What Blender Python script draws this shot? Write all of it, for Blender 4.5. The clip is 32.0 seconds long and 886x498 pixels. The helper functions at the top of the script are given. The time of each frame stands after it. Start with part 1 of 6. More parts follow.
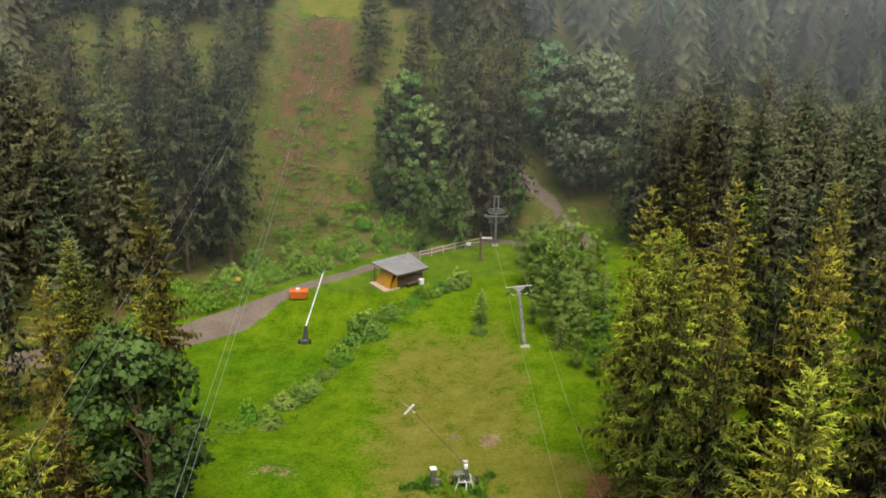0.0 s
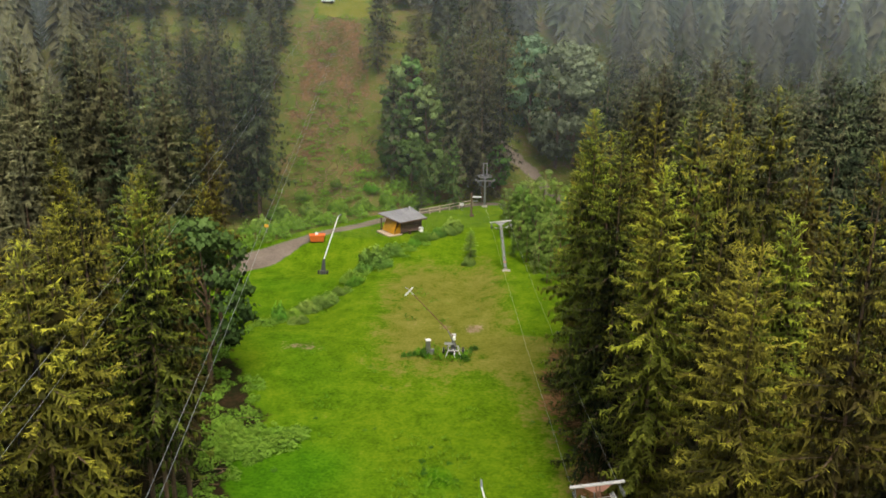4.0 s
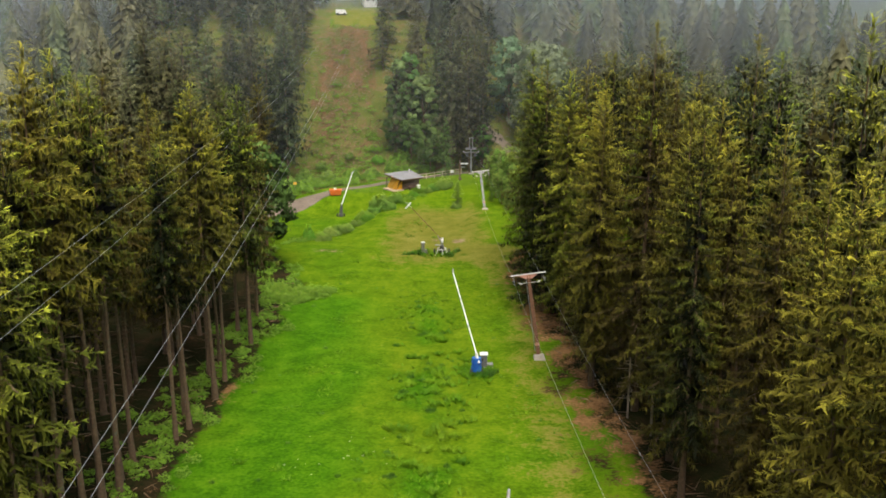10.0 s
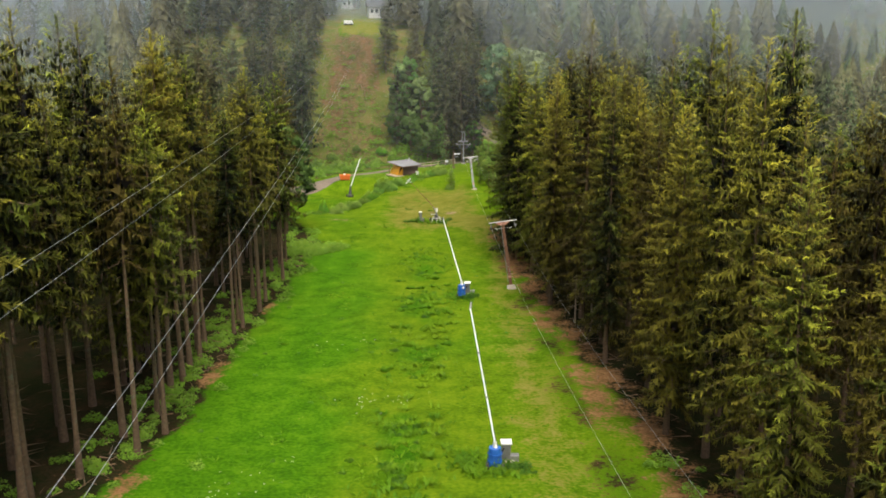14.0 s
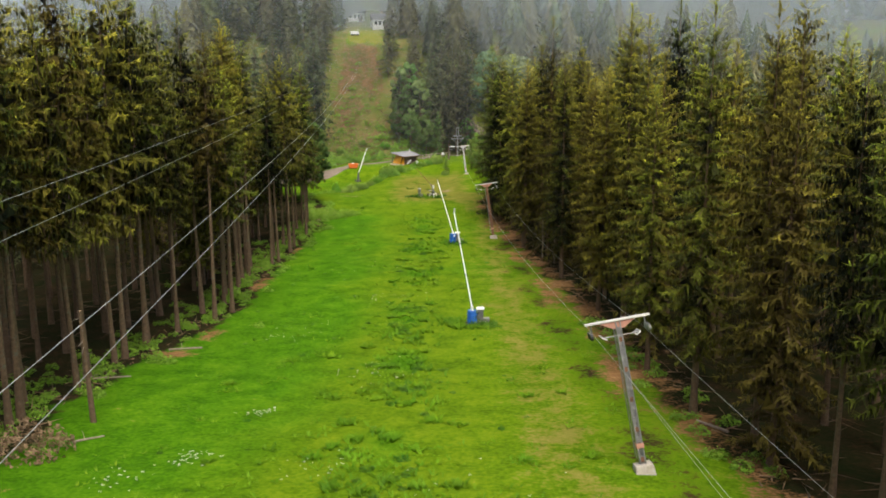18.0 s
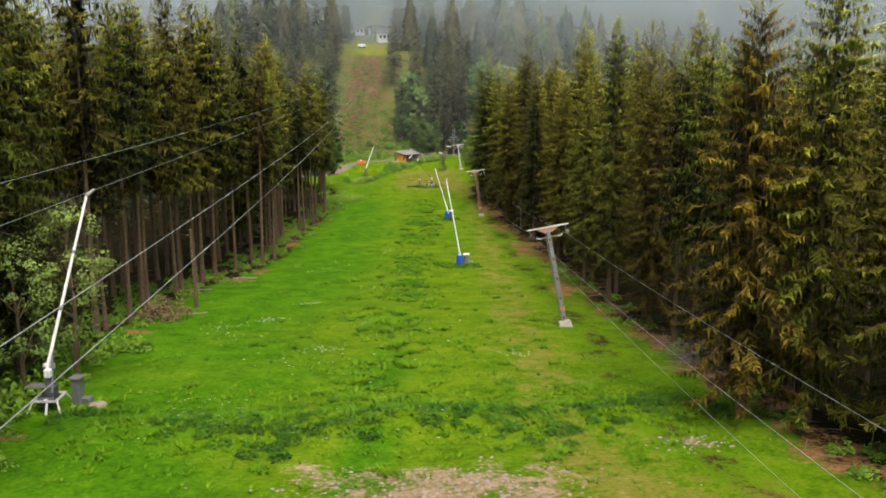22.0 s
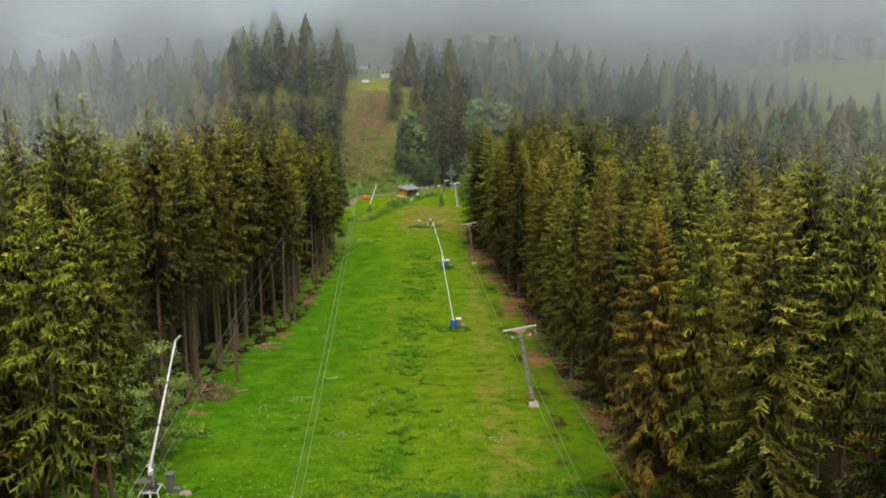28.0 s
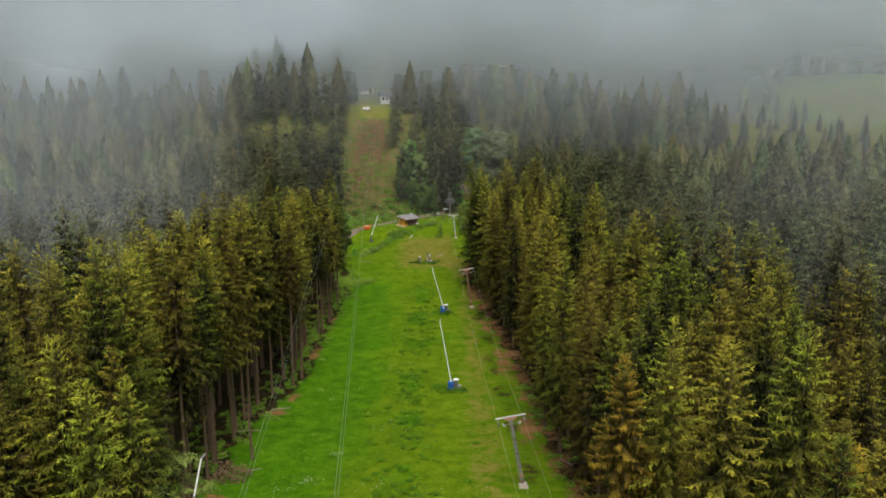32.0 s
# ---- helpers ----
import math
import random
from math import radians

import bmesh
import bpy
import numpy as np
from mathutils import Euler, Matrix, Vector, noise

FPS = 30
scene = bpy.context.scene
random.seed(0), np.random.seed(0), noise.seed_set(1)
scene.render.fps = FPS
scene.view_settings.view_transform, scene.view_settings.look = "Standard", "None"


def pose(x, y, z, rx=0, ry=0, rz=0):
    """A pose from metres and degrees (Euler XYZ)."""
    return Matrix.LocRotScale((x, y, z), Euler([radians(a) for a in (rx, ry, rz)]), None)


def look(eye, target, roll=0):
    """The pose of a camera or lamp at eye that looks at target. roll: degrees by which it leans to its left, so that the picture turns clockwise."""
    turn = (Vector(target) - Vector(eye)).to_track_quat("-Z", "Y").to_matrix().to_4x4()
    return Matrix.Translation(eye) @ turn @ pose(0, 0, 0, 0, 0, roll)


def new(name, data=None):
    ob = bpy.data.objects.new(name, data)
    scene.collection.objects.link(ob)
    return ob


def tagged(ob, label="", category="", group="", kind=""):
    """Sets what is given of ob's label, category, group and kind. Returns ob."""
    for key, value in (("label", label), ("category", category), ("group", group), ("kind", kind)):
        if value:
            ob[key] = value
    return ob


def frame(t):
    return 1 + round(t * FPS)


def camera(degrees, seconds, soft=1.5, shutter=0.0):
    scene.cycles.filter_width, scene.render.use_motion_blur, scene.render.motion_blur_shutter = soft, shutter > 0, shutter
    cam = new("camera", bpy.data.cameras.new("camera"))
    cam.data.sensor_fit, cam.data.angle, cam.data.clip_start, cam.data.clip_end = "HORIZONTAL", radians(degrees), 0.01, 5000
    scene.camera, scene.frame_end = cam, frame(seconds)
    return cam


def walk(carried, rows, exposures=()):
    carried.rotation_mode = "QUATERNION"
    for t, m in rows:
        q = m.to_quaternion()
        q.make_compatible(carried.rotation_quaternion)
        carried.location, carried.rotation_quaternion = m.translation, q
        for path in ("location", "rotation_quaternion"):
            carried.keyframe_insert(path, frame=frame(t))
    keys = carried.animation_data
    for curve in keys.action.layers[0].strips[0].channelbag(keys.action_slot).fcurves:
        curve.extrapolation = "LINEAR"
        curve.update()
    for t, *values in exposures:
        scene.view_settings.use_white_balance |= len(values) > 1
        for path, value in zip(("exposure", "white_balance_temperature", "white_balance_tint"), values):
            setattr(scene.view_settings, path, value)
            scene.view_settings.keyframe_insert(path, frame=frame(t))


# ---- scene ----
cam = camera(50.0, 32.0, soft=1.75)


def shot(x, y, z, heading, tilt, lean):
    return pose(x, y, z, 90 + tilt, 0, -heading) @ pose(0, 0, 0, 0, 0, lean)


ROWS = [  # seconds, eye x, y, z, heading, tilt, lean
    (0, -0.00, 0.00, 39.50, 0.55, -20.63, 0.89),
    (1, 0.32, -5.21, 38.31, 0.41, -19.77, 0.68),
    (2, 0.60, -10.39, 37.15, 0.31, -19.13, 0.55),
    (3, 0.84, -15.41, 36.22, 0.23, -18.63, 0.53),
    (3.5, 0.96, -17.88, 35.86, 0.21, -18.38, 0.53),
    (5.5, 1.36, -27.55, 34.89, 0.11, -17.42, 0.54),
    (6, 1.47, -29.96, 34.58, 0.13, -17.15, 0.47),
    (7, 1.72, -34.85, 33.76, 0.04, -16.66, 0.36),
    (8, 2.06, -40.05, 32.79, -0.03, -16.19, 0.24),
    (9, 2.40, -45.48, 31.81, -0.06, -15.78, 0.05),
    (10, 2.60, -51.00, 30.92, -0.08, -15.43, -0.06),
    (11, 2.78, -56.46, 30.40, -0.05, -15.10, -0.11),
    (12, 2.96, -61.88, 30.19, -0.03, -14.86, -0.13),
    (13, 3.18, -67.34, 30.18, -0.04, -14.72, -0.13),
    (13.5, 3.29, -70.12, 30.19, -0.06, -14.60, -0.11),
    (15.5, 3.54, -81.82, 29.95, -0.01, -14.06, -0.00),
    (16, 3.61, -84.83, 29.51, 0.02, -13.87, -0.07),
    (17, 3.81, -90.71, 28.55, -0.04, -13.50, -0.21),
    (18, 4.08, -96.54, 27.84, -0.08, -13.19, -0.32),
    (19, 4.20, -102.38, 27.37, -0.08, -12.91, -0.31),
    (20, 4.38, -108.59, 27.09, -0.10, -12.64, -0.37),
    (21, 4.45, -114.98, 27.16, -0.06, -12.41, -0.19),
    (22, 4.60, -121.09, 27.67, -0.05, -12.37, -0.13),
    (23, 4.82, -126.54, 28.57, -0.09, -12.37, -0.19),
    (24, 4.99, -130.92, 29.89, -0.12, -12.45, -0.20),
    (25, 5.04, -133.10, 32.21, -0.14, -12.53, -0.20),
    (25.5, 5.09, -133.77, 33.53, -0.15, -12.56, -0.23),
    (27.5, 5.17, -135.64, 39.38, -0.06, -12.99, -0.12),
    (28, 5.22, -136.12, 40.90, -0.08, -13.11, -0.10),
    (29, 5.36, -137.20, 44.00, -0.12, -13.39, -0.06),
    (30, 5.49, -138.48, 47.11, -0.13, -13.63, -0.17),
    (31, 5.59, -139.83, 50.21, -0.13, -13.86, -0.32),
    (32, 5.71, -141.12, 53.29, -0.15, -14.09, -0.43),
]
walk(cam, [(r[0], shot(*r[1:])) for r in ROWS], [(0.0, 0.93), (6.0, 1.04), (13.0, 1.28), (19.0, 1.27), (25.0, 1.17), (29.0, 0.90), (32.0, 0.70)])

# ---- world and light: thin overcast with mist in the valley ----
SUN_EL, SUN_ROT = 65.0, 166.0
world = bpy.data.worlds.new("overcast_sky")
scene.world = world
world.use_nodes = True
wt = world.node_tree
wt.nodes.clear()
wout = wt.nodes.new("ShaderNodeOutputWorld")
wbg = wt.nodes.new("ShaderNodeBackground")
wsky = wt.nodes.new("ShaderNodeTexSky")
wsky.sky_type, wsky.sun_disc = "NISHITA", False
wsky.sun_elevation, wsky.sun_rotation = radians(SUN_EL), radians(SUN_ROT)
wsky.air_density, wsky.dust_density, wsky.ozone_density = 0.8, 6.0, 0.4
wbg.inputs["Strength"].default_value = 0.075
wt.links.new(wsky.outputs[0], wbg.inputs[0])
wt.links.new(wbg.outputs[0], wout.inputs[0])
sun_data = bpy.data.lights.new("sun", "SUN")
sun_data.energy, sun_data.angle, sun_data.color = 1.45, radians(34), (1.0, 0.95, 0.84)
sun = new("sun", sun_data)
sx, sy = math.sin(radians(SUN_ROT)), math.cos(radians(SUN_ROT))
sun.matrix_world = look((60 * sx, 60 * sy, 120), (0, 0, 120 - 60 * math.tan(radians(SUN_EL))))


# ---- materials ----
def mat_new(name):
    m = bpy.data.materials.new(name)
    m.use_nodes = True
    nt = m.node_tree
    nt.nodes.clear()
    out = nt.nodes.new("ShaderNodeOutputMaterial")
    return m, nt, out


def nd(nt, kind, **vals):
    n = nt.nodes.new(kind)
    for k, v in vals.items():
        n.inputs[k.replace("_", " ")].default_value = v
    return n


def ramp(nt, fac, stops):
    n = nt.nodes.new("ShaderNodeValToRGB")
    e = n.color_ramp.elements
    while len(e) < len(stops):
        e.new(0.5)
    for el, (p, c) in zip(e, stops):
        el.position = p
        el.color = (*c, 1) if len(c) == 3 else c
    nt.links.new(fac, n.inputs[0])
    return n.outputs[0]


def mixc(nt, fac, a, b, mode="MIX"):
    n = nt.nodes.new("ShaderNodeMix")
    n.data_type, n.blend_type = "RGBA", mode
    for sock, v in ((n.inputs[0], fac), (n.inputs[6], a), (n.inputs[7], b)):
        if isinstance(v, (int, float)):
            sock.default_value = v
        elif isinstance(v, tuple):
            sock.default_value = (*v, 1)
        else:
            nt.links.new(v, sock)
    return n.outputs[2]


def mathn(nt, op, a, b=0.0, clamp=False):
    n = nt.nodes.new("ShaderNodeMath")
    n.operation, n.use_clamp = op, clamp
    for i, v in enumerate((a, b)):
        if isinstance(v, (int, float)):
            n.inputs[i].default_value = v
        else:
            nt.links.new(v, n.inputs[i])
    return n.outputs[0]


def noise_tex(nt, scale, detail=4, rough=0.55, coord=None):
    n = nt.nodes.new("ShaderNodeTexNoise")
    n.inputs["Scale"].default_value = scale
    n.inputs["Detail"].default_value = detail
    n.inputs["Roughness"].default_value = rough
    if coord is not None:
        nt.links.new(coord, n.inputs["Vector"])
    return n.outputs["Fac"]


def position(nt):
    return nt.nodes.new("ShaderNodeNewGeometry").outputs["Position"]


def attr(nt, name):
    n = nt.nodes.new("ShaderNodeAttribute")
    n.attribute_name = name
    return n.outputs["Fac"]


def bump(nt, height, strength, dist):
    b = nt.nodes.new("ShaderNodeBump")
    b.inputs["Strength"].default_value, b.inputs["Distance"].default_value = strength, dist
    nt.links.new(height, b.inputs["Height"])
    return b.outputs[0]


def surface(name, dark, light, rough=0.7, metal=0.0, scale=6.0, fine=40.0, bumpy=0.3, dist=0.01, stain=None):
    """A worn surface: two scales of grain between two colours, and a stain colour in blotches."""
    m, nt, out = mat_new(name)
    co = nt.nodes.new("ShaderNodeTexCoord").outputs["Object"]
    n1, n2 = noise_tex(nt, scale, 5, coord=co), noise_tex(nt, fine, 3, coord=co)
    mix = mathn(nt, "ADD", mathn(nt, "MULTIPLY", n1, 0.6), mathn(nt, "MULTIPLY", n2, 0.4))
    col = ramp(nt, mix, [(0.3, dark), (0.7, light)])
    if stain:
        s = noise_tex(nt, scale * 0.45, 6, 0.7, co)
        col = mixc(nt, ramp(nt, s, [(0.55, (0, 0, 0)), (0.72, (1, 1, 1))]), col, stain)
    p = nd(nt, "ShaderNodeBsdfPrincipled", Roughness=rough, Metallic=metal)
    nt.links.new(col, p.inputs["Base Color"])
    nt.links.new(bump(nt, mix, bumpy, dist), p.inputs["Normal"])
    nt.links.new(p.outputs[0], out.inputs[0])
    return m


def foliage(name, dark, mid, light, warm, warm_amount=0.5, scale=0.9, trans=0.18, tone=False, crown_shade=False):
    """Leaves or needles: each clump has its own tone, whole plants lean to a warmer or greener hue."""
    m, nt, out = mat_new(name)
    geo = nt.nodes.new("ShaderNodeNewGeometry")
    obi = nt.nodes.new("ShaderNodeObjectInfo")
    n = noise_tex(nt, scale, 3, coord=geo.outputs["Position"])
    t = mathn(nt, "ADD", mathn(nt, "MULTIPLY", geo.outputs["Random Per Island"], 0.16), mathn(nt, "MULTIPLY", mathn(nt, "ADD", n, -0.12), 1.35))
    # inner and lower crown shade painted into the tone, along with pale young tips
    if crown_shade:
        t = mathn(nt, "ADD", mathn(nt, "MULTIPLY", t, 0.40), mathn(nt, "MULTIPLY", attr(nt, "shoot_shade"), 0.72))
    if crown_shade:
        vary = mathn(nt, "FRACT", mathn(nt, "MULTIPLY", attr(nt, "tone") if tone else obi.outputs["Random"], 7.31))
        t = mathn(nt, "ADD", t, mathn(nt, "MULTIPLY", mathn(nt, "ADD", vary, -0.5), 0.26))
    col = ramp(nt, t, [(0.26 if crown_shade else 0.2, dark), (0.56 if crown_shade else 0.52, mid), (0.92, light)])
    stand = noise_tex(nt, 0.16, 2, coord=geo.outputs["Position"])
    hue = mathn(nt, "ADD", attr(nt, "tone") if tone else obi.outputs["Random"], mathn(nt, "MULTIPLY", mathn(nt, "ADD", stand, -0.5), 0.8))
    w = mathn(nt, "MULTIPLY", mathn(nt, "ADD", mathn(nt, "MULTIPLY", mathn(nt, "ADD", hue, -0.52), 2.2), 0.0, True), warm_amount)
    g = mathn(nt, "ADD", mathn(nt, "MULTIPLY", mathn(nt, "SUBTRACT", 0.46, hue), 2.4), 0.0, True)
    col = mixc(nt, mathn(nt, "MULTIPLY", g, 0.68), col, mixc(nt, 1.0, col, (0.66, 1.08, 0.8), "MULTIPLY"))
    col = mixc(nt, w, col, mixc(nt, 0.75, col, warm, "MIX"))
    dif = nd(nt, "ShaderNodeBsdfPrincipled", Roughness=0.6)
    dif.inputs["Specular IOR Level"].default_value = 0.12
    tra = nt.nodes.new("ShaderNodeBsdfTranslucent")
    nt.links.new(col, dif.inputs["Base Color"])
    nt.links.new(col, tra.inputs[0])
    if crown_shade:
        at = nt.nodes.new("ShaderNodeAttribute")
        at.attribute_name = "rounded"
        vt = nt.nodes.new("ShaderNodeVectorTransform")
        vt.vector_type, vt.convert_from, vt.convert_to = "NORMAL", "OBJECT", "WORLD"
        nt.links.new(at.outputs["Vector"], vt.inputs[0])
        nt.links.new(vt.outputs[0], dif.inputs["Normal"])
    ms = nd(nt, "ShaderNodeMixShader", Fac=0.08 if crown_shade else trans)
    nt.links.new(dif.outputs[0], ms.inputs[1])
    nt.links.new(tra.outputs[0], ms.inputs[2])
    nt.links.new(ms.outputs[0], out.inputs[0])
    return m


# near-black first colour stands for shade inside the crown
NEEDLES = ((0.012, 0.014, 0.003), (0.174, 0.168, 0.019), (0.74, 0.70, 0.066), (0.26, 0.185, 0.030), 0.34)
M_SPRUCE = foliage("spruce_needles", *NEEDLES, crown_shade=True)
M_SPRUCE_STAND = foliage("spruce_needles_stand", *NEEDLES, tone=True, crown_shade=True)
M_SPRUCE_GOLD = foliage("golden_spruce_needles", (0.035, 0.029, 0.005), (0.32, 0.23, 0.022), (0.68, 0.49, 0.04), (0.30, 0.20, 0.03), 0.4, crown_shade=True)
# far spruces: the greying lift of haze is mixed into these needle colours
HAZED_NEEDLES = ((0.034, 0.040, 0.020), (0.168, 0.172, 0.080), (0.40, 0.40, 0.18), (0.20, 0.15, 0.07), 0.25)
M_SPRUCE_FAR = foliage("spruce_needles_valley_hazed", *HAZED_NEEDLES, crown_shade=True)
M_SPRUCE_HILL = foliage("spruce_needles_hillside_hazed", *HAZED_NEEDLES, tone=True, crown_shade=True)
M_LEAF = foliage("broad_leaves", (0.04, 0.085, 0.012), (0.145, 0.245, 0.038), (0.31, 0.43, 0.075), (0.10, 0.14, 0.03), 0.4, crown_shade=True)
M_LEAF_DARK = foliage("dark_broad_leaves", (0.025, 0.055, 0.010), (0.075, 0.135, 0.028), (0.17, 0.26, 0.055), (0.10, 0.14, 0.03), 0.3, crown_shade=True)
M_LEAF_BLUE = foliage("pale_willow_leaves", (0.05, 0.075, 0.04), (0.14, 0.19, 0.10), (0.26, 0.33, 0.19), (0.22, 0.22, 0.10), 0.3, crown_shade=True)
M_ROWAN = foliage("pale_rowan_leaves", (0.10, 0.15, 0.03), (0.22, 0.31, 0.07), (0.38, 0.47, 0.14), (0.25, 0.3, 0.06), 0.3, crown_shade=True)
M_FERN = foliage("fern_leaves", (0.05, 0.12, 0.010), (0.125, 0.255, 0.020), (0.23, 0.38, 0.04), (0.15, 0.2, 0.03), 0.3, crown_shade=True)
M_TUFT = foliage("grass_blades", (0.039, 0.105, 0.003), (0.086, 0.185, 0.004), (0.18, 0.29, 0.009), (0.2, 0.22, 0.04), 0.1, scale=0.3)
M_WEED = foliage("dark_weed_leaves", (0.018, 0.060, 0.005), (0.055, 0.14, 0.010), (0.12, 0.235, 0.022), (0.1, 0.15, 0.02), 0.2, tone=True, crown_shade=True)
M_SPRUCE_YOUNG = foliage("young_spruce_needles", (0.08, 0.125, 0.028), (0.27, 0.36, 0.09), (0.48, 0.58, 0.16), (0.12, 0.15, 0.03), 0.2, crown_shade=True)
M_FLOWER = foliage("cow_parsley_umbels", (0.45, 0.48, 0.36), (0.62, 0.64, 0.52), (0.78, 0.78, 0.7), (0.6, 0.6, 0.4), 0.2)
M_BRUSH = surface("dead_twigs", (0.12, 0.075, 0.04), (0.30, 0.20, 0.115), 0.9, scale=3)
M_BARK = surface("spruce_bark", (0.055, 0.034, 0.019), (0.19, 0.122, 0.070), 0.95, scale=5, fine=24, bumpy=0.8, dist=0.04, stain=(0.12, 0.13, 0.09))
M_DEADWOOD = surface("bare_grey_wood", (0.14, 0.11, 0.08), (0.30, 0.245, 0.185), 0.9, scale=4)
M_GALV = surface("galvanised_steel", (0.17, 0.17, 0.17), (0.36, 0.36, 0.355), 0.5, 0.6, scale=3, stain=(0.28, 0.22, 0.17))
M_PALE = surface("pale_weathered_arm", (0.48, 0.47, 0.44), (0.66, 0.65, 0.62), 0.6, 0.1, scale=3, stain=(0.35, 0.30, 0.25))
M_RUST = surface("rusty_steel", (0.11, 0.055, 0.032), (0.26, 0.13, 0.075), 0.85, 0.2, scale=4, stain=(0.30, 0.20, 0.14))
M_SALMON = surface("faded_red_primer", (0.36, 0.16, 0.11), (0.50, 0.27, 0.19), 0.75, scale=4, stain=(0.25, 0.13, 0.09))
M_CONC = surface("rough_concrete", (0.30, 0.27, 0.23), (0.48, 0.44, 0.38), 0.95, scale=3, fine=25, stain=(0.20, 0.17, 0.12))
M_WHITE = surface("white_lance_tube", (0.72, 0.73, 0.73), (0.84, 0.84, 0.83), 0.4, scale=2, bumpy=0.05)
M_DARKMETAL = surface("dark_machine_steel", (0.05, 0.05, 0.055), (0.14, 0.14, 0.145), 0.6, 0.4, scale=4)
M_BLUE = surface("blue_pad_vinyl", (0.01, 0.07, 0.32), (0.03, 0.16, 0.55), 0.45, scale=5)
M_ORANGE = surface("orange_painted_steel", (0.62, 0.13, 0.025), (0.80, 0.21, 0.04), 0.5, scale=2, stain=(0.50, 0.13, 0.04))
M_YELLOW = surface("yellow_tarpaulin", (0.70, 0.36, 0.02), (0.85, 0.50, 0.05), 0.55, scale=2)
M_TIMBER = surface("dark_stained_timber", (0.07, 0.042, 0.026), (0.17, 0.105, 0.065), 0.8, scale=5)
M_DECK = surface("pale_deck_boards", (0.38, 0.28, 0.19), (0.55, 0.43, 0.30), 0.8, scale=4)
M_ROOF = surface("grey_roofing_felt", (0.17, 0.17, 0.175), (0.27, 0.27, 0.275), 0.85, scale=1.2, fine=30, stain=(0.21, 0.20, 0.19))
M_GUARD = surface("weathered_rail_wood", (0.36, 0.30, 0.20), (0.52, 0.45, 0.32), 0.85, scale=4)
M_CABLE = surface("steel_wire_rope", (0.36, 0.37, 0.36), (0.52, 0.53, 0.52), 0.4, 0.5, scale=20)
M_RUBBER = surface("black_rubber", (0.015, 0.015, 0.015), (0.04, 0.04, 0.04), 0.8)
M_STONE = surface("field_stones", (0.17, 0.14, 0.11), (0.34, 0.29, 0.23), 0.95, scale=5)
M_SIGN = surface("white_sign_sheet", (0.70, 0.70, 0.66), (0.82, 0.82, 0.78), 0.5)
M_PLASTER = surface("white_render", (0.62, 0.61, 0.58), (0.78, 0.77, 0.74), 0.8, scale=1)
M_SLATE = surface("dark_slate_roof", (0.06, 0.06, 0.065), (0.13, 0.13, 0.135), 0.7, scale=2)


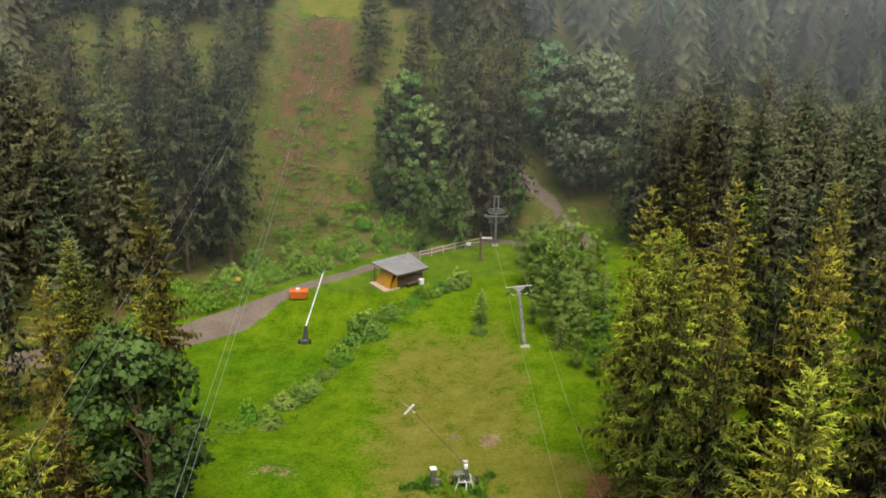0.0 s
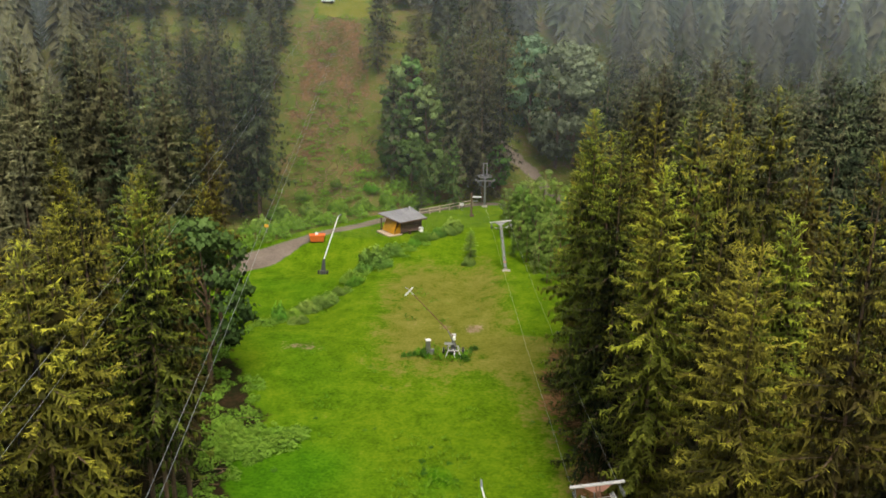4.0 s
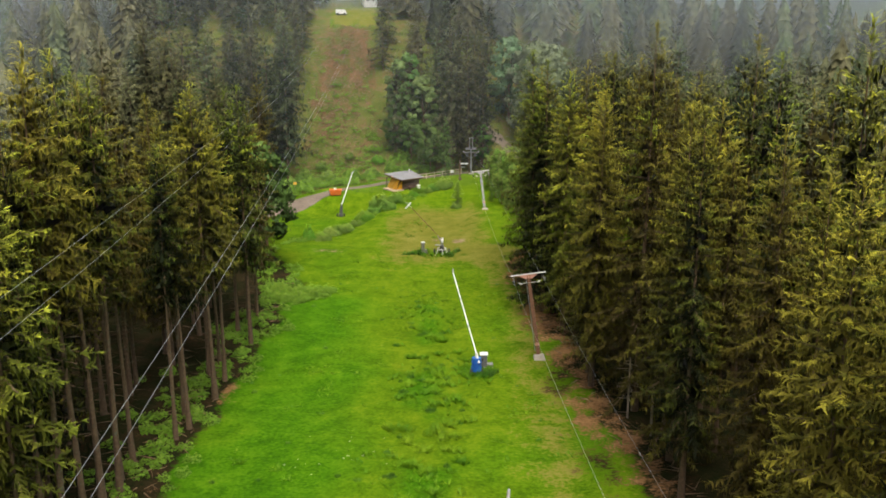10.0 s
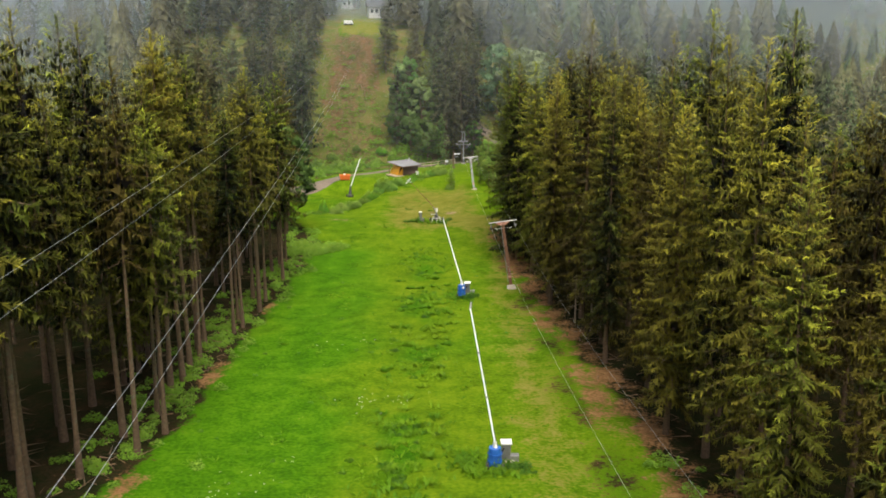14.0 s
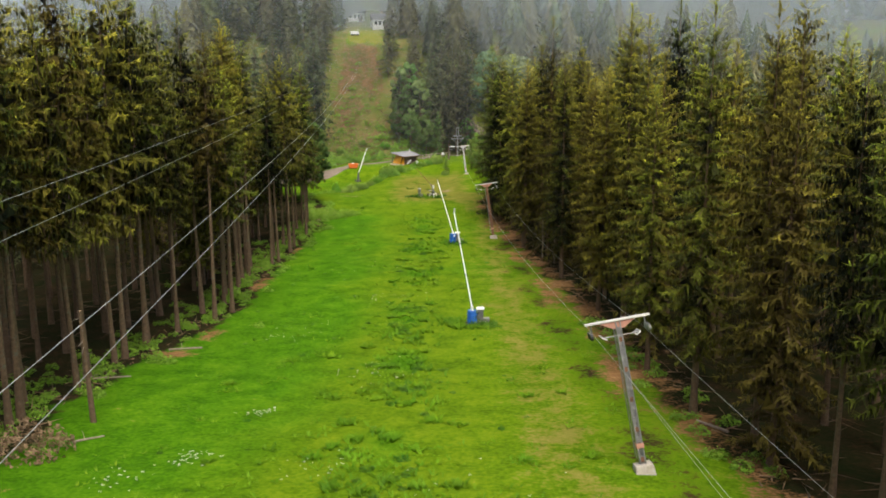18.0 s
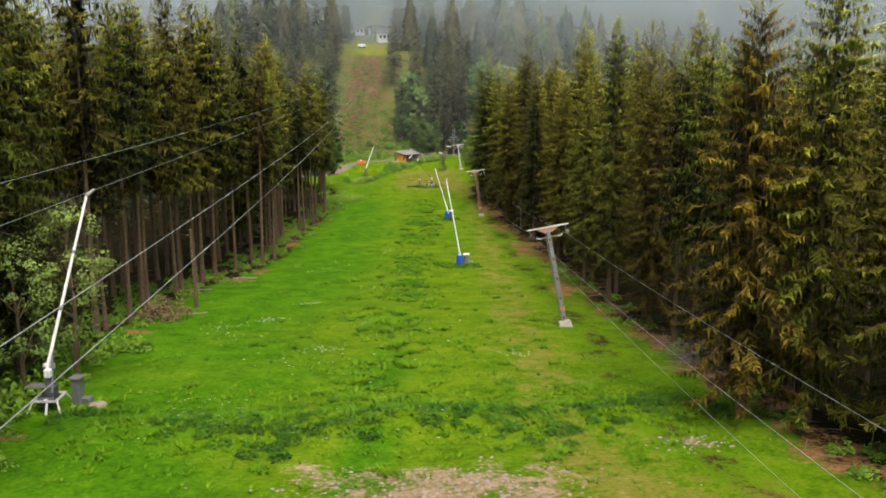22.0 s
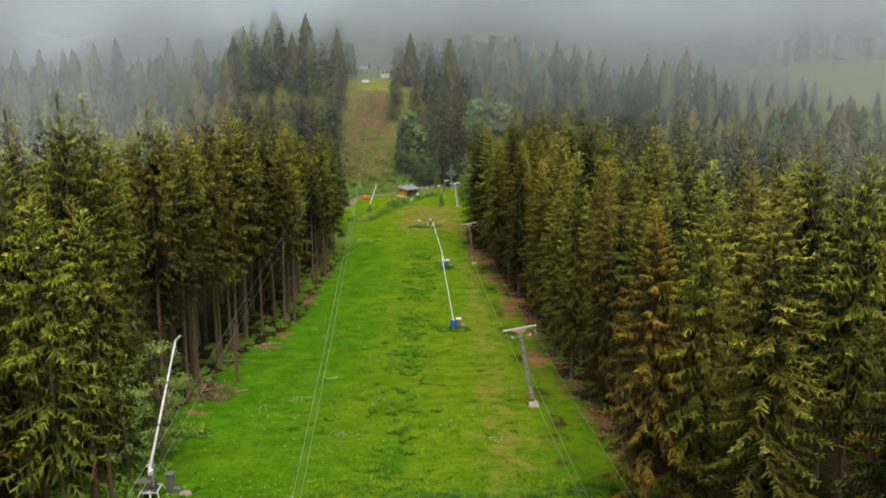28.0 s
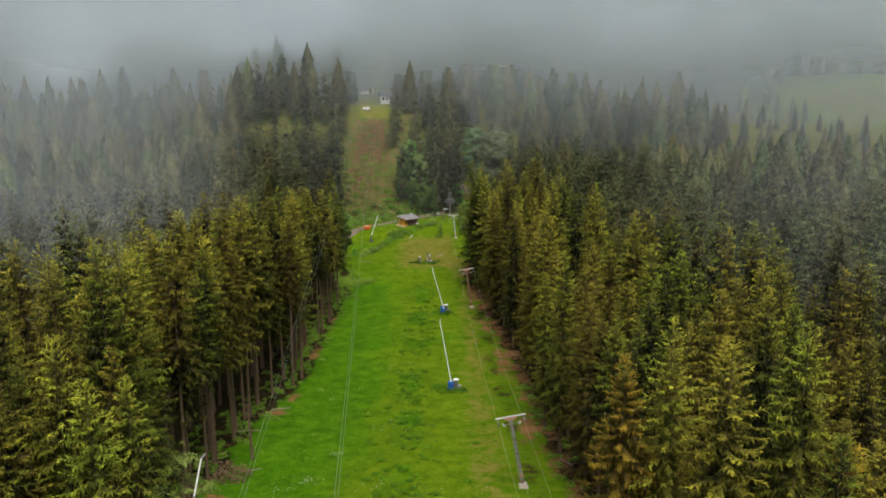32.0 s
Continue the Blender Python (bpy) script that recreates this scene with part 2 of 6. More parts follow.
def ground_material():
    m, nt, out = mat_new("meadow_ground")
    pos = position(nt)
    big, mid, fine = noise_tex(nt, 0.06, 4, coord=pos), noise_tex(nt, 0.5, 5, 0.65, pos), noise_tex(nt, 4.0, 5, 0.7, pos)
    g1 = mathn(nt, "ADD", mathn(nt, "MULTIPLY", mid, 0.55), mathn(nt, "MULTIPLY", fine, 0.45))
    lush = ramp(nt, g1, [(0.33, (0.0200, 0.0731, 0.0015)), (0.5, (0.0490, 0.1419, 0.0022)), (0.68, (0.1030, 0.2107, 0.0060))])
    dry = ramp(nt, g1, [(0.32, (0.085, 0.100, 0.010)), (0.5, (0.145, 0.150, 0.020)), (0.70, (0.21, 0.195, 0.045))])
    yel = ramp(nt, g1, [(0.33, (0.0387, 0.0903, 0.0017)), (0.5, (0.0903, 0.1634, 0.0034)), (0.68, (0.1591, 0.2236, 0.0086))])
    # needle litter, darkened to carry the shade under the spruces
    needle_shade = ramp(nt, g1, [(0.36, (0.007, 0.014, 0.003)), (0.47, (0.015, 0.016, 0.005)), (0.58, (0.030, 0.020, 0.009)), (0.72, (0.075, 0.042, 0.020))])
    rust = ramp(nt, g1, [(0.36, (0.070, 0.048, 0.016)), (0.5, (0.17, 0.092, 0.036)), (0.66, (0.29, 0.165, 0.075))])
    scrub = ramp(nt, g1, [(0.32, (0.04, 0.070, 0.010)), (0.48, (0.10, 0.125, 0.022)), (0.58, (0.15, 0.115, 0.045)), (0.72, (0.21, 0.13, 0.075))])
    felled = ramp(nt, g1, [(0.34, (0.045, 0.060, 0.012)), (0.46, (0.085, 0.075, 0.022)), (0.56, (0.15, 0.085, 0.042)), (0.72, (0.24, 0.15, 0.085))])
    bare = ramp(nt, g1, [(0.36, (0.09, 0.078, 0.032)), (0.5, (0.20, 0.145, 0.082)), (0.66, (0.34, 0.26, 0.17))])
    road = ramp(nt, g1, [(0.30, (0.125, 0.10, 0.078)), (0.6, (0.205, 0.168, 0.135)), (0.75, (0.28, 0.23, 0.19))])

    def soft(mask, amount=0.8):
        j = mathn(nt, "ADD", mathn(nt, "MULTIPLY", mathn(nt, "ADD", mathn(nt, "ADD", mathn(nt, "MULTIPLY", mid, 0.65), mathn(nt, "MULTIPLY", fine, 0.35)), -0.5), amount * 2.2), attr(nt, mask))
        return ramp(nt, j, [(0.38, (0, 0, 0)), (0.62, (1, 1, 1))])

    lean = mathn(nt, "ADD", mathn(nt, "MULTIPLY", mathn(nt, "ADD", big, -0.5), 1.6), attr(nt, "yellow"))
    col = mixc(nt, ramp(nt, lean, [(0.25, (0, 0, 0)), (0.75, (1, 1, 1))]), lush, yel)
    col = mixc(nt, soft("dry", 0.9), col, dry)
    col = mixc(nt, soft("scrub", 0.7), col, scrub)
    col = mixc(nt, soft("needle_shade", 0.9), col, needle_shade)
    col = mixc(nt, soft("bare", 1.0), col, bare)
    col = mixc(nt, soft("rust", 1.0), col, rust)
    col = mixc(nt, soft("felled", 0.9), col, felled)
    col = mixc(nt, soft("road", 0.35), col, road)
    p = nd(nt, "ShaderNodeBsdfPrincipled", Roughness=0.95)
    p.inputs["Specular IOR Level"].default_value = 0.05
    nt.links.new(col, p.inputs["Base Color"])
    nt.links.new(bump(nt, g1, 0.6, 0.2), p.inputs["Normal"])
    nt.links.new(p.outputs[0], out.inputs[0])
    return m


M_GROUND = ground_material()


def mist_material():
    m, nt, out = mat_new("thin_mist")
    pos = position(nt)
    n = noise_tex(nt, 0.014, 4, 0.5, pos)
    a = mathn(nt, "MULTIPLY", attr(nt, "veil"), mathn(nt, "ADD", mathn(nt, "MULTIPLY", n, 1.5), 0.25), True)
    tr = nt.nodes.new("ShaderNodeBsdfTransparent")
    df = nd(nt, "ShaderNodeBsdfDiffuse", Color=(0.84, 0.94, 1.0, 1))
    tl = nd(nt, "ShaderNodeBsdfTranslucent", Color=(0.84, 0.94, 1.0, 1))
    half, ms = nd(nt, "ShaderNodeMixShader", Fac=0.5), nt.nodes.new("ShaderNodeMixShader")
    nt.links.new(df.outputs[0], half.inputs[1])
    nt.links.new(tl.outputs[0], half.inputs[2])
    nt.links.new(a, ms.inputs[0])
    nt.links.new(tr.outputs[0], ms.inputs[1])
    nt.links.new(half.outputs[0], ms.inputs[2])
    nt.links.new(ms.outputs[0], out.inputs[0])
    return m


M_MIST = mist_material()
GLASS, gnt, gout = mat_new("window_glass")
gp = nd(gnt, "ShaderNodeBsdfPrincipled", Roughness=0.08)
gp.inputs["Base Color"].default_value = (0.03, 0.035, 0.04, 1)
gnt.links.new(gp.outputs[0], gout.inputs[0])


# ---- building helpers ----
def mesh_from(name, verts, faces, material, smooth=False):
    me = bpy.data.meshes.new(name)
    me.from_pydata([tuple(v) for v in verts], [], [tuple(f) for f in faces])
    me.materials.append(material)
    if smooth:
        me.polygons.foreach_set("use_smooth", [True] * len(me.polygons))
    me.update()
    return me


def part(name, bm, material, parent, label="", bevel=0.0):
    if bevel:
        bmesh.ops.bevel(bm, geom=bm.edges[:], offset=bevel, segments=1, affect="EDGES", clamp_overlap=True)
    me = bpy.data.meshes.new(name)
    bm.to_mesh(me)
    bm.free()
    me.materials.append(material)
    ob = new(name, me)
    ob.parent = parent
    if label:
        ob["label"] = label
    return ob


def bm_box(size, at=(0, 0, 0), m=None):
    bm = bmesh.new()
    mat = (m or Matrix.Identity(4)) @ Matrix.Translation(at) @ Matrix.Diagonal((*size, 1))
    bmesh.ops.create_cube(bm, size=1, matrix=mat)
    return bm


def add_box(bm, size, at=(0, 0, 0), m=None):
    mat = (m or Matrix.Identity(4)) @ Matrix.Translation(at) @ Matrix.Diagonal((*size, 1))
    bmesh.ops.create_cube(bm, size=1, matrix=mat)


def add_rod(bm, a, b, r0, r1=None, seg=8, cap=True):
    a, b = Vector(a), Vector(b)
    d = b - a
    m = Matrix.Translation((a + b) / 2) @ d.to_track_quat("Z", "Y").to_matrix().to_4x4()
    bmesh.ops.create_cone(bm, cap_ends=cap, segments=seg, radius1=r0, radius2=r0 if r1 is None else r1, depth=d.length, matrix=m)


def bm_rod(a, b, r0, r1=None, seg=8):
    bm = bmesh.new()
    add_rod(bm, a, b, r0, r1, seg)
    return bm


def thing(name, at, label, category, group="", rz=0.0, kind=""):
    ob = new(name)
    ob.matrix_world = pose(*at, 0, 0, rz)
    ob.empty_display_size = 0.3
    return tagged(ob, label, category, group, kind)


# ---- ground: piste falling gently to the valley road, hillside beyond ----
def smooth01(t):
    t = np.clip(t, 0, 1)
    return t * t * (3 - 2 * t)


def wave(x, y, s, k=0.0):
    return (np.sin(x * 1.0 * s + 1.3 + k) * np.cos(y * 1.13 * s + 0.7 - k) + 0.5 * np.sin(x * 2.3 * s - y * 1.9 * s + 2.1 + k) + 0.35 * np.sin(x * 4.1 * s + y * 3.7 * s + k * 2)) / 1.85


PISTE_Y = [-2600, -260, -141, -100, -78, -50, -22, 20, 56, 80, 104, 110]
PISTE_Z = [180, 30, 15.5, 12.2, 10.1, 6.9, 3.8, 1.1, 0.5, 0.3, 0.0, 0.0]
HILL_D = [0, 6, 40, 60, 110, 220, 700, 1500, 4000]
HILL_Z = [0, 1.0, 17.0, 21.0, 31.0, 62.0, 210.0, 330.0, 360.0]


STEEP_D = [0, 24, 30, 44, 90, 220, 700, 1500, 4000]
STEEP_Z = [0, 23.5, 25.8, 28.5, 35.0, 60.0, 210.0, 330.0, 360.0]


def foot_y(x):
    """Where the far hillside begins."""
    return 101.5 + 5.0 * smooth01((x + 5) / 7) + 8 * smooth01((x - 6) / 22) - 8 * smooth01((-x - 25) / 60)


def ground_z(x, y):
    x, y = np.asarray(x, float), np.asarray(y, float)
    ys = np.stack([np.interp(y + k, PISTE_Y, PISTE_Z) for k in (-9, -4.5, 0, 4.5, 9)]).mean(0)
    z = ys + 0.0
    d = np.maximum(y - foot_y(x), 0)
    steep = smooth01((x + 75) / 35) * smooth01((60 - x) / 35)
    gentle = np.stack([np.interp(d + k, HILL_D, HILL_Z) for k in (-4, 0, 4)]).mean(0)
    z = z + gentle + steep * (np.stack([np.interp(d + k, STEEP_D, STEEP_Z) for k in (-2, 0, 2)]).mean(0) - 0.43 - gentle)
    # left flank by the road lies lower, road cut into the foot
    z = z - 1.1 * smooth01((-x - 5) / 6) * smooth01((y - 56) / 14) * smooth01((91 - y) / 9)
    z = z + 0.95 * np.maximum(smooth01((y - 80) / 9), smooth01((x - 4) / 4) * smooth01((y - 60) / 12))
    z = z + 0.5 * np.exp(-((y + 80.5 - 0.1 * (x + 2)) / 1.7) ** 2) * smooth01((x + 13) / 6) * smooth01((19 - x) / 6)
    z = z + 0.10 * wave(x, y, 0.35) + 0.25 * wave(x, y, 0.09, 1.0)
    z = z + (1.2 * wave(x, y, 0.06, 2.0)) * smooth01((np.abs(x) - 22) / 30)
    return z


def gz(x, y):
    return float(ground_z(x, y))


def grow(a, b, step, n_out, far_lo, far_hi):
    core = np.arange(a, b + step * 0.5, step)
    lo = a - np.geomspace(step * 1.4, a - far_lo, n_out)[::-1]
    hi = b + np.geomspace(step * 1.4, far_hi - b, n_out)
    return np.concatenate([lo, core, hi])


ROAD = [(-60, 70), (-36, 77), (-24, 81.5), (-18.2, 85.2), (-14.3, 89.3), (-10.1, 93.5), (-4.3, 98.3), (0.7, 102.5), (7, 104.6), (14, 102.6), (18.3, 103.2), (17.6, 108), (15.1, 112.0), (10.5, 113.6), (4, 117)]


def road_dist(x, y):
    best = np.full(np.shape(x), 1e9)
    for (ax, ay), (bx, by) in zip(ROAD[:-1], ROAD[1:]):
        dx, dy = bx - ax, by - ay
        t = np.clip(((x - ax) * dx + (y - ay) * dy) / (dx * dx + dy * dy), 0, 1)
        best = np.minimum(best, np.hypot(x - ax - t * dx, y - ay - t * dy))
    return best


def edge_left(y):
    return np.interp(y, [-150, -95, -85, -80, -62, -50, -45, -30, -18, 0, 45, 52, 60], [-13, -14.2, -14.8, -18.5, -19.5, -18.0, -19, -17.5, -15, -15, -13.8, -16.5, -19.5])


def edge_right(y):
    return np.interp(y, [-150, -110, -92, -84, -66, -48, -30, -10, 10, 30, 50, 56, 66, 72], [24, 24, 23, 21.5, 20, 18.3, 17.6, 16.8, 14.8, 12.9, 11.0, 12.6, 17.5, 20])


def clearing(x, y):
    """1 inside the felled strip up the far hillside."""
    d = np.minimum(y - 102, 24)
    mid = -15.2 + 0.05 * d + 0.5 * np.sin(d * 0.2)
    return smooth01((9.2 - 0.20 * d - np.abs(x - mid)) / 1.6) * (y > 99)


def build_ground():
    gx = grow(-44, 46, 0.8, 26, -2600, 2600)
    gy = grow(-112, 150, 0.8, 28, -2600, 3600)
    X, Y = np.meshgrid(gx, gy)
    Z = ground_z(X, Y)
    ny, nx = X.shape
    verts = np.stack([X.ravel(), Y.ravel(), Z.ravel()], 1)
    i = np.arange(ny * nx).reshape(ny, nx)
    faces = np.stack([i[:-1, :-1].ravel(), i[:-1, 1:].ravel(), i[1:, 1:].ravel(), i[1:, :-1].ravel()], 1)
    me = bpy.data.meshes.new("ground")
    me.from_pydata(verts.tolist(), [], faces.tolist())
    me.polygons.foreach_set("use_smooth", [True] * len(me.polygons))
    el, er = edge_left(Y), edge_right(Y)
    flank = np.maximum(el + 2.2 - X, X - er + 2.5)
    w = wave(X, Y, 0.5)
    # litter under the trees, wearing the wood's shade in its colour
    needle_shade = smooth01((flank + 0.9 * w) / 3.0 + 0.15) * (Y < 62) * smooth01((62 - Y) / 6)
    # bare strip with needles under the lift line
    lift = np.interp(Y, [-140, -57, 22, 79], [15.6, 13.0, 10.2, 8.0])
    needle_shade = np.maximum(needle_shade, (0.42 + 0.2 * wave(X, Y, 0.4, 2.0)) * np.exp(-((X - lift - 1.4) / 2.2) ** 2) * smooth01((50 - Y) / 20))
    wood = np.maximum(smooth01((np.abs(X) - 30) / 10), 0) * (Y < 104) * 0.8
    needle_shade = np.maximum(needle_shade, wood * (Y < 62))
    hill = (Y > foot_y(X) - 1).astype(float)
    field = smooth01((np.minimum(np.minimum(X - 100, 210 - X), np.minimum(Y - 176 + 0.80 * (X - 104), 200 - Y + 0.1 * (X - 110))) + 3) / 6)
    patch = smooth01((5.0 - np.abs(X + 14.0)) / 1.5) * smooth01((5.5 - np.abs(Y - 130.5)) / 1.5)
    scrub = hill * (1 - field) * (1 - patch)
    ry = np.interp(X, [p[0] for p in ROAD[:10]], [p[1] for p in ROAD[:10]])
    scrub = np.maximum(scrub, 0.9 * smooth01((Y - ry - 2.3) / 1.6) * smooth01((3 - X) / 3) * (Y > 60) * (1 - field) * (1 - patch))
    scrub = np.maximum(scrub, 0.55 * smooth01((-X - 24) / 4) * (Y > 60))
    dry = 0.75 * np.exp(-((X - 1.5) / 7.5) ** 4 - ((Y - 66) / 17) ** 4) + 0.50 * np.exp(-((X - 10) / 3.5) ** 2) * (Y < 60) + 0.62 * field + 0.62 * patch
    dry = dry + 0.45 * np.exp(-((X - 15) / 5) ** 2 - ((Y + 92) / 8) ** 2)
    bare = 0.56 * np.exp(-(((X - 4.2 + 0.25 * (Y + 88)) / 6.6) ** 4) - ((Y + 88.2) / 3.3) ** 4)
    bare = np.maximum(bare, 0.62 * np.exp(-((X - 15.5) / 2.2) ** 2 - ((Y + 83.5) / 1.2) ** 2))
    bare = np.maximum(bare, 0.60 * np.exp(-((X + 11) / 2.4) ** 2 - ((Y - 58.0) / 1.6) ** 2))
    felled = clearing(X, Y) * smooth01((Y - 102) / 6) * smooth01((140 - Y) / 6) * (1 - patch) * (0.30 + 0.25 * smooth01((Y - 104) / 14) + 0.30 * wave(X, Y, 0.3, 4.0))
    for px, py, pr in ((1.6, 62.5, 0.9), (4.2, 62.0, 1.2), (15.0, -92.5, 1.4)):
        bare = np.maximum(bare, 0.75 * np.exp(-((X - px) ** 2 + (Y - py) ** 2) / pr ** 2))
    rust = 0.0 * X
    for px, py, rx, ry in ((-15.6, -31.5, 2.3, 1.8), (-14.4, -25.0, 1.3, 2.6), (-14.0, -6.0, 0.9, 4.0), (-16.6, -58.5, 1.6, 0.9), (-14.2, -82.3, 1.2, 0.6), (-13.4, 14.0, 0.7, 4.0), (15.2, -38.0, 1.5, 8.0), (14.0, -10.0, 1.4, 10.0), (12.4, 10.0, 1.2, 7.0), (11.2, 34.0, 1.0, 9.0), (20.5, -84.5, 2.6, 1.2)):
        rust = np.maximum(rust, 0.70 * np.exp(-((X - px) / rx) ** 2 - ((Y - py) / ry) ** 2))
    rust = np.maximum(rust, (0.58 + 0.30 * wave(X, Y, 0.5, 1.0)) * np.exp(-((X - er + 0.8) / 1.9) ** 2) * (Y < 58))
    yellow = 0.18 + 0.50 * smooth01((X + 14) / 24) + 0.30 * np.exp(-((X - 0.5) / 4.0) ** 2) + 0.5 * smooth01((Y - 20) / 40)
    yellow = yellow - 0.75 * np.exp(-((X - 1.2 - 0.4 * wave(X, Y, 0.2)) / 1.5) ** 2) * (Y < 44) * smooth01(0.5 + 1.5 * wave(X, Y, 0.33, 3.0))
    road = smooth01((1.25 + 1.1 * smooth01((-X - 15) / 5) - road_dist(X, Y)) / 1.1 + 0.1)
    for key, val in (("needle_shade", needle_shade), ("scrub", scrub), ("dry", dry), ("bare", bare), ("rust", rust), ("felled", felled), ("road", road), ("yellow", yellow)):
        a = me.attributes.new(key, "FLOAT", "POINT")
        a.data.foreach_set("value", np.clip(val, 0, 1).ravel().astype(np.float32))
    me.materials.append(M_GROUND)
    me.update()
    return tagged(new("ground", me), "bright green ski meadow sloping down to a valley road", "ground", kind="structure")


build_ground()


# ---- trees ----
RAW = {}


def crown_points(V, shoot_shade, axis_lean, up=0.55):
    """Points of a crown with a tone for young growth and painted shade, and a rounded normal: outward from the stem and
    upward.
    """
    V = np.array(V)
    T = V.reshape(-1, 3, 3)
    fn = np.cross(T[:, 1] - T[:, 0], T[:, 2] - T[:, 0])
    fn /= np.linalg.norm(fn, axis=1)[:, None] + 1e-9
    fn *= np.where(fn[:, 2:3] < 0, -1, 1)
    rad = V[:, :2] - V[:, 2:3] * np.array(axis_lean)
    rad = rad / (np.linalg.norm(rad, axis=1)[:, None] + 0.3)
    N = np.concatenate([rad * 0.75, np.broadcast_to(np.asarray(up, float).reshape(-1, 1), (len(V), 1))], 1) + 0.5 * np.repeat(fn, 3, 0)
    N /= np.linalg.norm(N, axis=1)[:, None] + 1e-9
    return np.concatenate([V, np.array(shoot_shade)[:, None], N], 1)


def mesh_np(name, V, F, material):
    """One mesh from arrays of points and triangles."""
    me = bpy.data.meshes.new(name)
    n = len(F)
    me.vertices.add(len(V))
    V = np.asarray(V, np.float32)
    me.vertices.foreach_set("co", np.ascontiguousarray(V[:, :3]).ravel())
    me.loops.add(3 * n)
    me.loops.foreach_set("vertex_index", np.asarray(F, np.int32).ravel())
    me.polygons.add(n)
    me.polygons.foreach_set("loop_start", np.arange(0, 3 * n, 3, dtype=np.int32))
    me.materials.append(material)
    if V.shape[1] > 3:
        at = me.attributes.new("shoot_shade", "FLOAT", "POINT")
        at.data.foreach_set("value", np.ascontiguousarray(V[:, 3]))
        at = me.attributes.new("rounded", "FLOAT_VECTOR", "POINT")
        at.data.foreach_set("vector", np.ascontiguousarray(V[:, 4:7]).ravel())
    me.update(calc_edges=True)
    me.validate()
    return me


def joined(name, items, material):
    """Many plants in one mesh: items of (points, triangles, x, y, z, scale, height scale, turn)."""
    vs, fs, tones, base = [], [], [], 0
    tr = np.random.default_rng(len(items))
    for V, F, x, y, z, s, sz, rz in items:
        c, n = math.cos(rz), math.sin(rz)
        vs.append(np.stack([x + s * (V[:, 0] * c - V[:, 1] * n), y + s * (V[:, 0] * n + V[:, 1] * c), z + sz * V[:, 2]] + ([V[:, 3], V[:, 4] * c - V[:, 5] * n, V[:, 4] * n + V[:, 5] * c, V[:, 6]] if V.shape[1] > 3 else []), 1))
        fs.append(F + base)
        base += len(V)
        tones.append(np.full(len(V), tr.uniform(0, 1), np.float32))
    me = mesh_np(name, np.concatenate(vs), np.concatenate(fs), material)
    at = me.attributes.new("tone", "FLOAT", "POINT")
    at.data.foreach_set("value", np.concatenate(tones))
    return me


